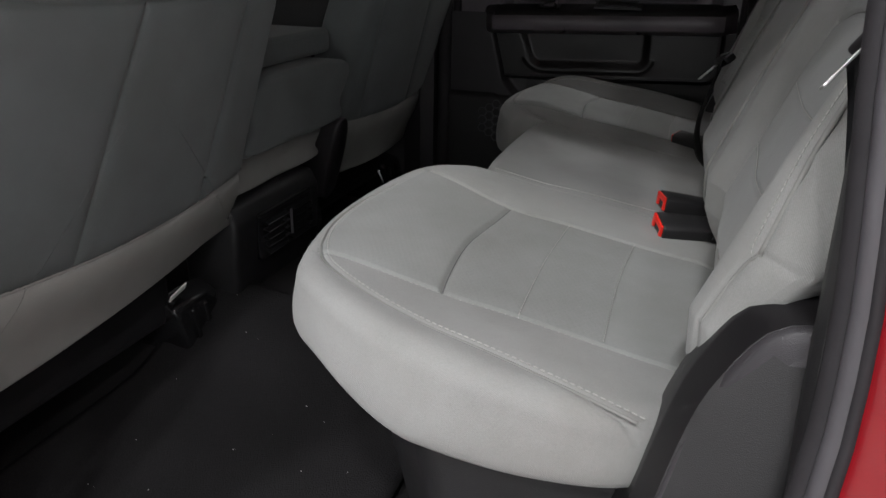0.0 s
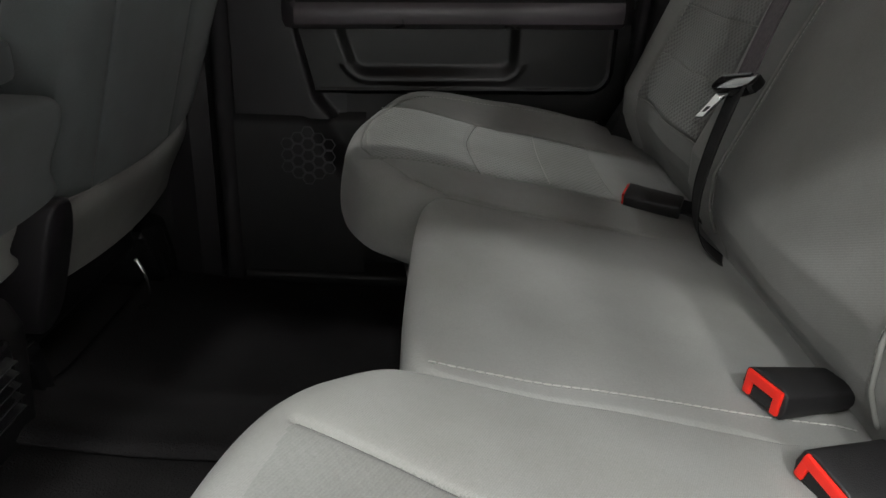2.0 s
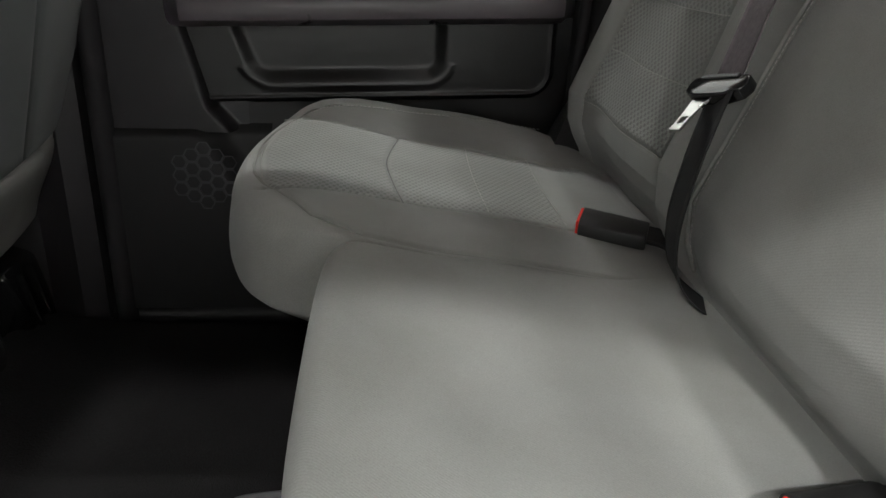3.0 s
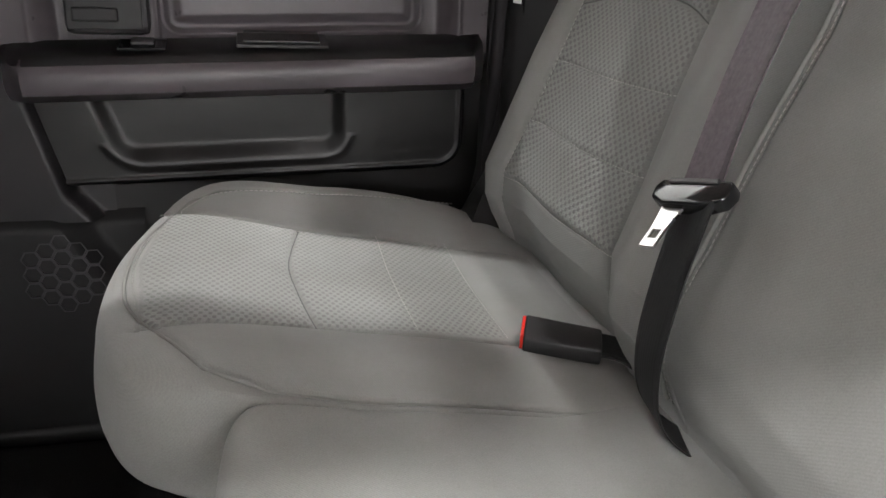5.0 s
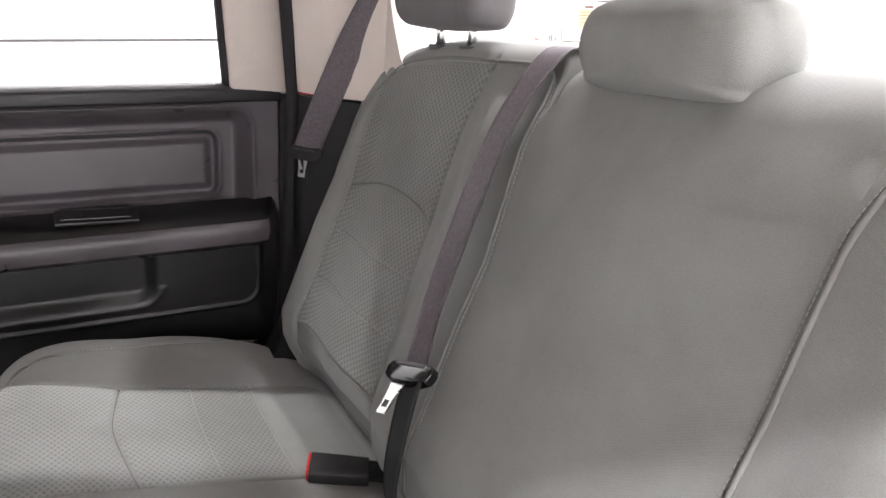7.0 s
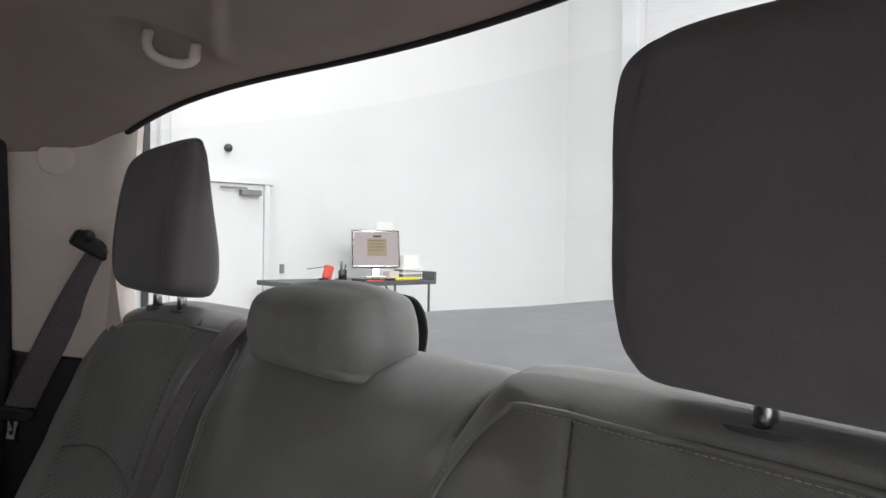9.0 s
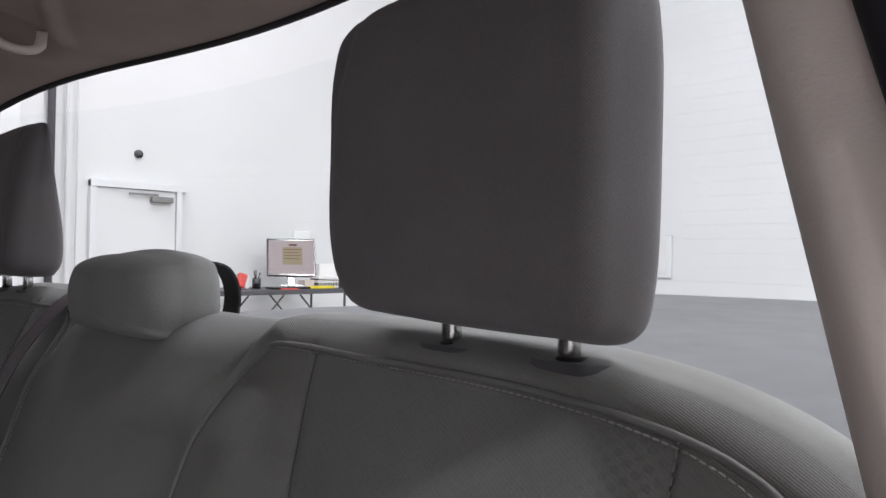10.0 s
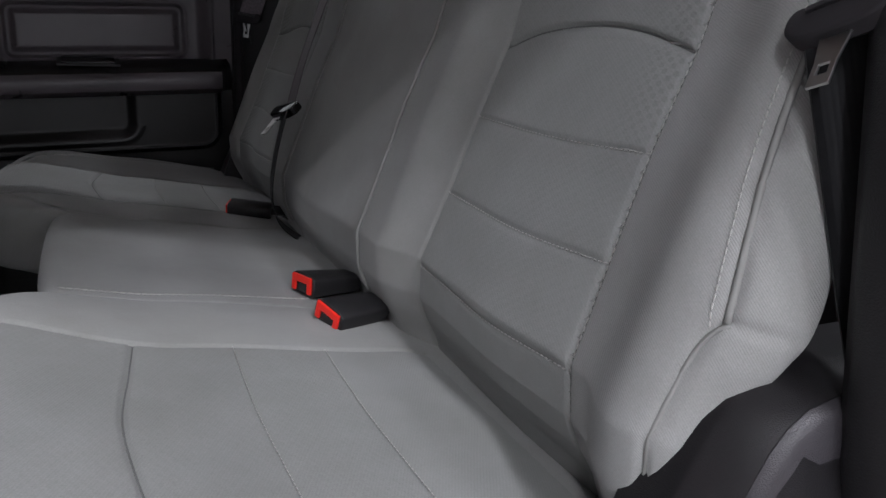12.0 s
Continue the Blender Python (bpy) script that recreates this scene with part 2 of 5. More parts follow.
def smooth_line(pts, n, closed=False):
    """n points evenly spread along a Catmull-Rom line through pts."""
    p = np.asarray(pts, float)
    m = len(p)
    q = []
    for i in range(m if closed else m - 1):
        if closed:
            p0, p1, p2, p3 = p[(i - 1) % m], p[i], p[(i + 1) % m], p[(i + 2) % m]
        else:
            p0, p1, p2, p3 = p[max(i - 1, 0)], p[i], p[i + 1], p[min(i + 2, m - 1)]
        for t in np.linspace(0, 1, 24, endpoint=False):
            q.append(0.5 * (2 * p1 + (p2 - p0) * t + (2 * p0 - 5 * p1 + 4 * p2 - p3) * t**2 + (3 * p1 - p0 - 3 * p2 + p3) * t**3))
    q.append(p[0] if closed else p[-1])
    q = np.array(q)
    s = np.r_[0, np.cumsum(np.linalg.norm(np.diff(q, axis=0), axis=1))]
    want = np.linspace(0, s[-1], n, endpoint=not closed)
    return np.stack([np.interp(want, s, q[:, k]) for k in range(p.shape[1])], 1)


def tube(name, pts, r, mat, parent=None, label="", sides=8, flat=1.0):
    """A round cord through pts."""
    p = np.asarray(pts, float)
    t = np.gradient(p, axis=0)
    t /= np.linalg.norm(t, axis=1)[:, None] + 1e-9
    ref = np.array([0.31, 0.17, 0.93])
    u = np.cross(t, ref)
    u /= np.linalg.norm(u, axis=1)[:, None] + 1e-9
    w = np.cross(t, u)
    verts, faces = [], []
    n = len(p)
    for i in range(n):
        for k in range(sides):
            a = 2 * math.pi * k / sides
            verts.append(p[i] + r * (math.cos(a) * u[i] + flat * math.sin(a) * w[i]))
    for i in range(n - 1):
        for k in range(sides):
            k2 = (k + 1) % sides
            faces.append((i * sides + k, i * sides + k2, (i + 1) * sides + k2, (i + 1) * sides + k))
    faces.append(tuple(range(sides - 1, -1, -1)))
    faces.append(tuple((n - 1) * sides + k for k in range(sides)))
    return obj(name, verts, faces, mat, parent, label)


def ribbon(name, pts, across, width, mat, parent=None, label="", thick=0.0013, steps=40, cols=7, curl=0.0):
    """A strap through pts; across: its width's direction at each of pts."""
    p = smooth_line(pts, steps)
    a = smooth_line(across, steps)
    t = np.gradient(p, axis=0)
    t /= np.linalg.norm(t, axis=1)[:, None]
    a = a - (a * t).sum(1)[:, None] * t
    a /= np.linalg.norm(a, axis=1)[:, None]
    nrm = np.cross(t, a)
    verts, faces, ca = [], [], []
    for side in (0, 1):
        for i in range(steps):
            for k in range(cols):
                f = k / (cols - 1) - 0.5
                verts.append(p[i] + a[i] * f * width + nrm[i] * (thick * (0.5 - side) + curl * (4 * f * f - 1)))
                ca.append(f * width)
    top, bot = 0, steps * cols
    for i in range(steps - 1):
        for k in range(cols - 1):
            q = (i * cols + k, i * cols + k + 1, (i + 1) * cols + k + 1, (i + 1) * cols + k)
            faces.append(q)
            faces.append(tuple(bot + j for j in reversed(q)))
        for k in (0, cols - 1):
            e = (i * cols + k, (i + 1) * cols + k, bot + (i + 1) * cols + k, bot + i * cols + k)
            faces.append(e if k else tuple(reversed(e)))
    return obj(name, verts, faces, mat, parent, label, attrs={"ca": ca})


def line_distance(a, b, line):
    """The distance in the plane of every point (a, b) to a broken line."""
    p = np.stack([a, b], -1)
    best = np.full(a.shape, 1e9)
    line = np.asarray(line, float)
    for s, e in zip(line[:-1], line[1:]):
        d = e - s
        t = np.clip(((p - s) @ d) / max(d @ d, 1e-12), 0, 1)
        best = np.minimum(best, np.linalg.norm(p - (s + t[..., None] * d), axis=-1))
    return best


def inside(a, b, poly):
    poly = np.asarray(poly, float)
    hit = np.zeros(a.shape, bool)
    for (x1, y1), (x2, y2) in zip(poly, np.roll(poly, -1, 0)):
        cross = (y1 > b) != (y2 > b)
        hit ^= cross & (a < (x2 - x1) * (b - y1) / (y2 - y1 + 1e-12) + x1)
    return hit


def step(x, lo, hi):
    t = np.clip((x - lo) / (hi - lo), 0, 1)
    return t * t * (3 - 2 * t)


class Pad:
    """An upholstered block: an outline in the plane (a, b), a crowned face of height top(a, b), a rounded edge, sides down to
    the height base, and sewn seams. place(a, b, h) puts a point of it into the world."""

    def __init__(self, outline, top, base, place, edge=0.03, bulge=0.008, seams=(), depth=0.0042, width=0.0024, puff=0.0014, reach=0.012, n=300, rings=52, masks=(), centre=None, lay=None, taper=0.0, worn=None):
        self.top_fn, self.place, self.seams, self.depth, self.width, self.puff, self.reach = top, place, seams, depth, width, puff, reach
        rim = smooth_line(outline, n, True)
        c = np.array(centre) if centre is not None else rim.mean(0)
        way = c - rim
        far = np.linalg.norm(way, axis=1)[:, None]
        way = way / far
        A, B, H = [], [], []

        def spread(v):
            return v(rim[:, 0], rim[:, 1]) if callable(v) else np.full(n, float(v))

        h0, er, tp = spread(base), spread(edge), spread(taper)
        ec, tc = er[:, None], tp[:, None]
        h1 = self.height(rim[:, 0], rim[:, 1], False) - er
        for k in range(9):  # the sides
            f = k / 8
            q = rim - way * bulge * math.sin(math.pi * min(1.0, 0.15 + 0.85 * f)) + way * ec * 0.35 * max(0, 0.2 - f) ** 2 * 25 + way * tc * (1 - f)
            A.append(q[:, 0]), B.append(q[:, 1]), H.append(h0 + (h1 - h0) * f)
        for k in range(1, 9):  # the rounded edge
            ang = math.pi / 2 * k / 8
            q = rim + way * (ec * (1 - math.cos(ang)))
            h = self.height(q[:, 0], q[:, 1]) - er * (1 - math.sin(ang))
            A.append(q[:, 0]), B.append(q[:, 1]), H.append(h)
        start = rim + way * ec
        for k in range(1, rings):
            f = k / rings
            q = start + (c - start) * f
            A.append(q[:, 0]), B.append(q[:, 1]), H.append(self.height(q[:, 0], q[:, 1]))
        self.n, self.rows = n, len(A)
        a, b, h = np.concatenate(A), np.concatenate(B), np.concatenate(H)
        a, b, h = np.r_[a, c[0]], np.r_[b, c[1]], np.r_[h, self.height(np.array([c[0]]), np.array([c[1]]))]
        self.a, self.b, self.h = a, b, h
        self.xyz = place(a, b, h)
        r, i = np.meshgrid(np.arange(self.rows - 1), np.arange(n), indexing="ij")
        k = (i + 1) % n
        self.quads = np.stack([r * n + i, r * n + k, (r + 1) * n + k, (r + 1) * n + i], -1).reshape(-1, 4)
        last = (self.rows - 1) * n
        self.tip = [(last + i, last + (i + 1) % n, len(a) - 1) for i in range(n)]
        self.back = tuple(range(n - 1, -1, -1))
        mask = np.zeros(a.shape)
        for poly in masks:
            d = line_distance(a, b, list(poly) + [poly[0]])
            mask = np.maximum(mask, np.where(inside(a, b, poly), step(d, 0.001, 0.005), 0))
        if worn is not None:
            mask = mask * worn(a, b)
        lay = lay or (lambda a, b, h: (b, a))
        la, lb = lay(a, b, h)
        self.attrs = {"mesh": mask, "ca": la - h, "cb": lb + 0.3 * h}

    def height(self, a, b, sewn=True):
        h = self.top_fn(a, b)
        if sewn and self.seams:
            sink = np.zeros(a.shape)
            for s in self.seams:
                line, weight = s if isinstance(s, tuple) else (s, 1.0)
                d = line_distance(a, b, line)
                sink = np.maximum(sink, weight * (self.depth * np.exp(-((d / self.width) ** 2)) + self.puff * np.exp(-((d / self.reach) ** 2))))
            h = h - sink
        return h

    def on(self, line, lift=0.0, n=60):
        q = smooth_line(line, n)
        return self.place(q[:, 0], q[:, 1], self.height(q[:, 0], q[:, 1]) + lift)

    def pieces(self, parent, mat, regions):
        """One mesh a region: regions are (name, label, test(a, b, row)), the first that fits takes a face."""
        ca, cb = self.a[self.quads].mean(1), self.b[self.quads].mean(1)
        row = self.quads[:, 0] // self.n
        free = np.ones(len(row), bool)
        made = []
        for idx, (name, label, test, *own) in enumerate(regions):
            take = free & test(ca, cb, row)
            free &= ~take
            chosen = [tuple(f) for f in self.quads[take].tolist()]
            if not chosen:
                continue
            tip = np.array([self.a[-1]]), np.array([self.b[-1]]), np.array([self.rows])
            if test(*tip)[0] and not self.tip_done(idx, regions, tip):
                chosen = chosen + self.tip
            if idx == 0:
                chosen = chosen + [self.back]
            used = sorted({v for f in chosen for v in f})
            at = {v: i for i, v in enumerate(used)}
            made.append(obj(name, self.xyz[used], [tuple(at[v] for v in f) for f in chosen], own[0] if own else mat, parent, label, attrs={k: v[used] for k, v in self.attrs.items()}))
        return made

    def tip_done(self, idx, regions, tip):
        return any(regions[k][2](*tip)[0] for k in range(idx))


def stitches(name, line, mat, parent, gap=0.006, length=0.004, r=0.0007, label=""):
    """A row of short threads along a line in space, each with rounded ends, joined into one part."""
    p = np.asarray(line, float)
    s = np.r_[0, np.cumsum(np.linalg.norm(np.diff(p, axis=0), axis=1))]
    verts, faces = [], []
    for x in np.arange(gap / 2, s[-1], gap):
        ends = [np.array([np.interp(v, s, p[:, k]) for k in range(3)]) for v in (x - length / 2, x + length / 2)]
        t = ends[1] - ends[0]
        t /= np.linalg.norm(t) + 1e-9
        u = np.cross(t, (0.3, 0.2, 0.9))
        u /= np.linalg.norm(u) + 1e-9
        w = np.cross(t, u)
        k = len(verts)
        for e, f in ((ends[0], 0.35), ((ends[0] * 3 + ends[1]) / 4, 1.0), ((ends[0] + ends[1] * 3) / 4, 1.0), (ends[1], 0.35)):
            for q in (u, w, -u, -w):
                verts.append(e + q * r * f)
        for i in range(3):
            for j in range(4):
                faces.append((k + 4 * i + j, k + 4 * i + (j + 1) % 4, k + 4 * i + 4 + (j + 1) % 4, k + 4 * i + 4 + j))
    return tagged(obj(name, verts, faces, mat, parent, label), kind="stuff")


def gathers(name, line, inward, mat, parent, gap=0.0055, length=0.009, r=0.0006):
    """Short puckers beside a seam: a row of threads from the line towards the line inward."""
    p, q = np.asarray(line, float), np.asarray(inward, float)
    s = np.r_[0, np.cumsum(np.linalg.norm(np.diff(p, axis=0), axis=1))]
    rows = []
    for x in np.arange(gap, s[-1], gap):
        a = np.array([np.interp(x, s, p[:, k]) for k in range(3)])
        e = np.array([np.interp(x, s, q[:, k]) for k in range(3)])
        w = (e - a) / (np.linalg.norm(e - a) + 1e-9)
        rows.append((a + w * 0.001, a + w * length))
    verts, faces = [], []
    for a, e in rows:
        t = e - a
        u = np.cross(t, (0.1, 0.1, 1.0))
        u /= np.linalg.norm(u) + 1e-9
        v = np.cross(t, u)
        v /= np.linalg.norm(v) + 1e-9
        k = len(verts)
        for c, f in ((a, 1.0), (e, 0.2)):
            verts += [c + u * r * f, c + v * r * f, c - u * r * f, c - v * r * f]
        faces += [(k + i, k + (i + 1) % 4, k + 4 + (i + 1) % 4, k + 4 + i) for i in range(4)]
    return tagged(obj(name, verts, faces, mat, parent), kind="stuff")


def rrect(x, z, x0, x1, z0, z1, r):
    """Signed distance to a rounded rectangle (negative inside)."""
    cx, cz, hx, hz = (x0 + x1) / 2, (z0 + z1) / 2, (x1 - x0) / 2 - r, (z1 - z0) / 2 - r
    qx, qz = np.abs(x - cx) - hx, np.abs(z - cz) - hz
    return np.hypot(np.maximum(qx, 0), np.maximum(qz, 0)) + np.minimum(np.maximum(qx, qz), 0) - r


def relief(name, us, vs, place, mat, parent=None, label="", thick=None):
    """A moulded sheet: place(u, v) of two grids gives its points."""
    U, V = np.meshgrid(us, vs, indexing="ij")
    P = np.stack(place(U, V), -1).reshape(-1, 3)
    nu, nv = len(us), len(vs)
    faces = [(i * nv + j, (i + 1) * nv + j, (i + 1) * nv + j + 1, i * nv + j + 1) for i in range(nu - 1) for j in range(nv - 1)]
    ob = obj(name, P, faces, mat, parent, label)
    if thick:
        s = ob.modifiers.new("thickness", "SOLIDIFY")
        s.thickness, s.offset = thick, 0
    return ob


def extrude(name, profile, axis_place, span, mat, parent=None, label="", smooth=True, bevel=0.0):
    """A closed profile drawn along a span: axis_place(p, q, s) gives the point."""
    bm = bmesh.new()
    ends = []
    for s in span:
        ends.append([bm.verts.new(axis_place(p, q, s)) for p, q in profile])
    n = len(profile)
    for lo, hi in zip(ends[:-1], ends[1:]):
        for i in range(n):
            bm.faces.new((lo[i], lo[(i + 1) % n], hi[(i + 1) % n], hi[i]))
    bm.faces.new(ends[0])
    bm.faces.new(list(reversed(ends[-1])))
    if bevel:
        bmesh.ops.recalc_face_normals(bm, faces=bm.faces)
        sharp = [e for e in bm.edges if len(e.link_faces) == 2 and e.calc_face_angle(0) > 0.5]
        bmesh.ops.bevel(bm, geom=sharp, offset=bevel, segments=3, profile=0.5, affect="EDGES")
    ob = from_bm(name, bm, mat, parent, label, smooth)
    if smooth:
        ob.data.set_sharp_from_angle(angle=radians(40))
    return ob

# ---- the hall ----
HX0, HX1, HY0, HY1, HTOP = -8.0, 5.843, -9.0, 4.707, 5.6
# the far hall is drawn larger, then scaled about a camera position to fit the view: FX, FY its walls, FG its ground, FT
# its ceiling
FAR = Matrix.Translation((-0.358, -0.644, 1.084)) @ Matrix.Scale(0.7, 4) @ Matrix.Translation((0.358, 0.644, -1.084))
FX, FY = 8.5, 7.0
FG, FT = (GROUND - 1.084) / 0.7 + 1.084, (HTOP - 1.084) / 0.7 + 1.084
# floor out of view; its grey sets the light bounced up into the cab
floor = tagged(box("ground", (HX0 - 0.2, HY0 - 0.2, GROUND - 0.2), (HX1 + 0.2, HY1 + 0.2, GROUND), FLOORGREY, bevel=0), "polished grey concrete floor of the hall", "floor", kind="structure")
tagged(box("wall_north", (HX0, HY1, GROUND), (HX1, HY1 + 0.2, HTOP), WALL, bevel=0), "smooth white painted wall with a door", "wall", kind="structure")
# unseen walls and ceiling; their grey sets the light bounced into the cab
tagged(box("wall_south", (HX0, HY0 - 0.2, GROUND), (HX1, HY0, HTOP), BOUNCEGREY, bevel=0), "plain grey painted hall wall", "wall", kind="structure")
tagged(box("wall_west", (HX0 - 0.2, HY0 - 0.2, GROUND), (HX0, HY1 + 0.2, HTOP), BOUNCEGREY, bevel=0), "plain grey painted hall wall", "wall", kind="structure")
tagged(box("ceiling", (HX0 - 0.2, HY0 - 0.2, HTOP), (HX1 + 0.2, HY1 + 0.2, HTOP + 0.15), BOUNCEGREY, bevel=0), "plain grey hall ceiling", "ceiling", kind="structure")


def bay_lamp(x, y, watts, lx=0.38, ly=0.38):
    label = "square white ceiling lamp with a bright diffuser" if lx == ly else "long white ceiling strip lamp with a bright diffuser"
    lamp = empty("bay_lamp", label, "lamp", "lamps under the hall ceiling")
    hx, hy = lx / 2, ly / 2
    box("housing", (x - hx - 0.05, y - hy - 0.05, HTOP - 0.09), (x + hx + 0.05, y + hy + 0.05, HTOP - 0.002), SLATWHITE, lamp)
    box("diffuser", (x - hx - 0.01, y - hy - 0.01, HTOP - 0.105), (x + hx + 0.01, y + hy + 0.01, HTOP - 0.092), LAMPGLOW, lamp)
    light = bpy.data.lights.new("bay_light", "AREA")
    light.shape, light.size, light.size_y, light.energy, light.color = "RECTANGLE", lx, ly, watts, (1.0, 0.99, 0.97)
    ob = new("bay_light", light)
    ob.matrix_world = pose(x, y, HTOP - 0.12)
    return lamp


for lx, ly, watts in LAMPS:
    bay_lamp(lx, ly, watts)
for lx, ly, length, width, watts in STRIPS:
    bay_lamp(lx, ly, watts, length, width)

before = set(scene.objects)
east = tagged(box("wall_east", (FX, -12.9, FG), (FX + 0.25, FY + 0.25, FT), WALL, bevel=0), "white hall wall clad in horizontal slats", "wall", kind="structure")
# slatted cladding of the end wall, and its lettering
for i in range(-3, 42):
    z = -0.43 + i * 0.172
    box("slat", (FX - 0.03, -12.5, z), (FX - 0.001, 5.595, z + 0.1712), SLATWHITE, east, bevel=0.001)


def lettering(name, text, size, m, mat, label, category="sign"):
    c = bpy.data.curves.new(name, "FONT")
    c.body, c.size, c.extrude = text, size, 0.004
    tmp = bpy.data.objects.new(name, c)
    scene.collection.objects.link(tmp)
    me = bpy.data.meshes.new_from_object(tmp.evaluated_get(bpy.context.evaluated_depsgraph_get()))
    bpy.data.objects.remove(tmp)
    me.materials.append(mat)
    ob = tagged(new(name, me), label, category)
    ob.matrix_world = m
    return ob


lettering("wall_lettering", "www.", 0.62, Matrix.Translation((FX - 0.045, 5.22, 4.32)) @ Matrix(((0, 0, -1, 0), (-1, 0, 0, 0), (0, 1, 0, 0), (0, 0, 0, 1))), INK, "dark grey web address lettering on white wall")

# the end wall's small access hatch, and a post at its corner
hatch = empty("wall_hatch", "white framed access hatch on the slatted wall", "hatch")
box("frame", (FX - 0.06, 3.84, 0.80), (FX - 0.031, 4.88, 1.34), SLATWHITE, hatch, bevel=0.02)
box("cover", (FX - 0.072, 3.90, 0.86), (FX - 0.061, 4.82, 1.28), WALL, hatch, bevel=0.004)
tagged(box("corner_post", (FX - 0.2, 5.60, FG), (FX - 0.001, 5.88, FT - 0.01), SLATWHITE, bevel=0.02), "white boxed steel post at the wall corner", "post")


def hall_door():
    d = empty("door_1", "white flush steel door with closer, shut", "door", kind="structure")
    y = FY
    box("leaf", (2.675, y - 0.045, FG + 0.01), (3.495, y - 0.005, 1.65), WALL, d)
    box("frame", (2.61, y - 0.07, FG), (2.67, y - 0.001, 1.71), SLATWHITE, d)
    box("frame", (3.50, y - 0.07, FG), (3.56, y - 0.001, 1.71), SLATWHITE, d)
    box("lintel", (2.61, y - 0.075, 1.655), (3.61, y - 0.001, 1.725), SLATWHITE, d)
    c = box("closer", (3.21, y - 0.12, 1.53), (3.44, y - 0.047, 1.59), VINYL, d, "grey door closer", 0.008)
    box("closer_arm", (2.98, y - 0.105, 1.595), (3.28, y - 0.085, 1.615), VINYL, c)
    box("handle", (2.73, y - 0.11, 0.55), (2.86, y - 0.047, 0.58), CHROME, d, "steel lever handle", 0.008)


hall_door()
tagged(from_bm("wall_sensor", merged(rod((3.10, FY - 0.03, 2.02), (3.10, FY - 0.001, 2.02), 0.042, 20), rod((3.10, FY - 0.055, 2.02), (3.10, FY - 0.03, 2.02), 0.028, 16)), DARKGREY, smooth=True), "small round dark sensor on white wall", "sensor")
for px, r in ((2.24, 0.036), (2.38, 0.012), (2.48, 0.007)):
    tagged(from_bm("wall_pipe", rod((px, FY - 0.06, FG), (px, FY - 0.06, FT - 0.02), r, 12), GREYRUBBER if r == 0.036 else SLATWHITE, smooth=True), "vertical conduit pipe fixed to the white wall", "pipe", "pipes on the wall")
tagged(box("switch_plate", (3.72, FY - 0.02, 0.70), (3.77, FY - 0.001, 0.80), VINYL, bevel=0.004), "small grey switch plate on white wall", "switch")
tagged(box("wall_notice", (5.02, FY - 0.012, 1.16), (5.26, FY - 0.001, 1.30), PAPER, bevel=0.002), "small white paper notice on the wall", "notice")

# the roller shutter beyond the far window
shutter = empty("roller_shutter", "white roller shutter with broad horizontal slats, closed", "shutter")
for i in range(-1, 7):
    z = -0.30 + i * 0.55
    box("slat", (-6.0, FY - 0.06, z), (1.98, FY - 0.004, z + 0.525), SLATWHITE, shutter, bevel=0.012)
for i in range(0, 7):
    z = -0.32 + i * 0.55
    box("slat_joint", (-6.0, FY - 0.03, z - 0.008), (1.98, FY - 0.004, z + 0.022), GREYRUBBER, shutter, bevel=0)

# the work table
bench = set(scene.objects)
table = empty("work_table", "dark grey folding work table with thin steel legs", "table")
TX0, TX1, TY0, TY1, TZ = 3.02, 4.84, 6.0, 6.75, 0.645
box("tabletop", (TX0, TY0, TZ - 0.05), (TX1, TY1, TZ), DARKGREY, table, bevel=0.008)
box("back_rail", (TX1 - 0.04, TY0, TZ), (TX1, TY1, TZ + 0.09), DARKGREY, table, bevel=0.004)
for tx in (TX0 + 0.35, TX1 - 0.06):
    for ty in (TY0 + 0.06, TY1 - 0.06):
        from_bm("leg", rod((tx, ty, FG), (tx, ty, TZ - 0.05), 0.014), DARKGREY, table)
for tx, sx in ((TX0 + 0.35, 0.6), (TX1 - 0.06, -0.6)):
    from_bm("brace", rod((tx, TY0 + 0.06, -0.05), (tx + sx, TY0 + 0.06, TZ - 0.06), 0.010), DARKGREY, table)
    from_bm("brace", rod((tx, TY1 - 0.06, -0.05), (tx + sx, TY1 - 0.06, TZ - 0.06), 0.010), DARKGREY, table)

mon = empty("computer_monitor", "black-framed monitor showing a document page", "monitor")
MM = pose(4.31, 6.42, TZ + 0.125, -13, 0, -26)


mon.matrix_world = MM
box("bezel", (-0.27, -0.02, 0.0), (0.27, 0.03, 0.43), GLOSS, mon, bevel=0.008)
box("screen", (-0.25, -0.0235, 0.025), (0.25, -0.0205, 0.405), SCREEN, mon, "glowing pink-white screen", 0)
page = box("page", (-0.10, -0.0265, 0.13), (0.12, -0.0240, 0.33), SCREENPAGE, mon, bevel=0)
box("title_bar", (-0.03, -0.0265, 0.345), (0.06, -0.0240, 0.365), SCREENINK, mon, bevel=0)
for i in range(4):
    box("text_bar", (-0.085, -0.0285, 0.30 - i * 0.035), (0.10 - 0.02 * (i % 2), -0.0268, 0.305 - i * 0.035), SCREENINK, page, bevel=0)
box("foot", (-0.13, -0.06, -0.124), (0.13, 0.10, -0.105), GLOSS, mon, bevel=0.006)
box("neck", (-0.04, 0.03, -0.106), (0.04, 0.06, 0.10), GLOSS, mon, bevel=0.006)


def desk_thing(name, lo, hi, mat, label, category, bevel=0.006):
    return tagged(box(name, lo, hi, mat, bevel=bevel), label, category)


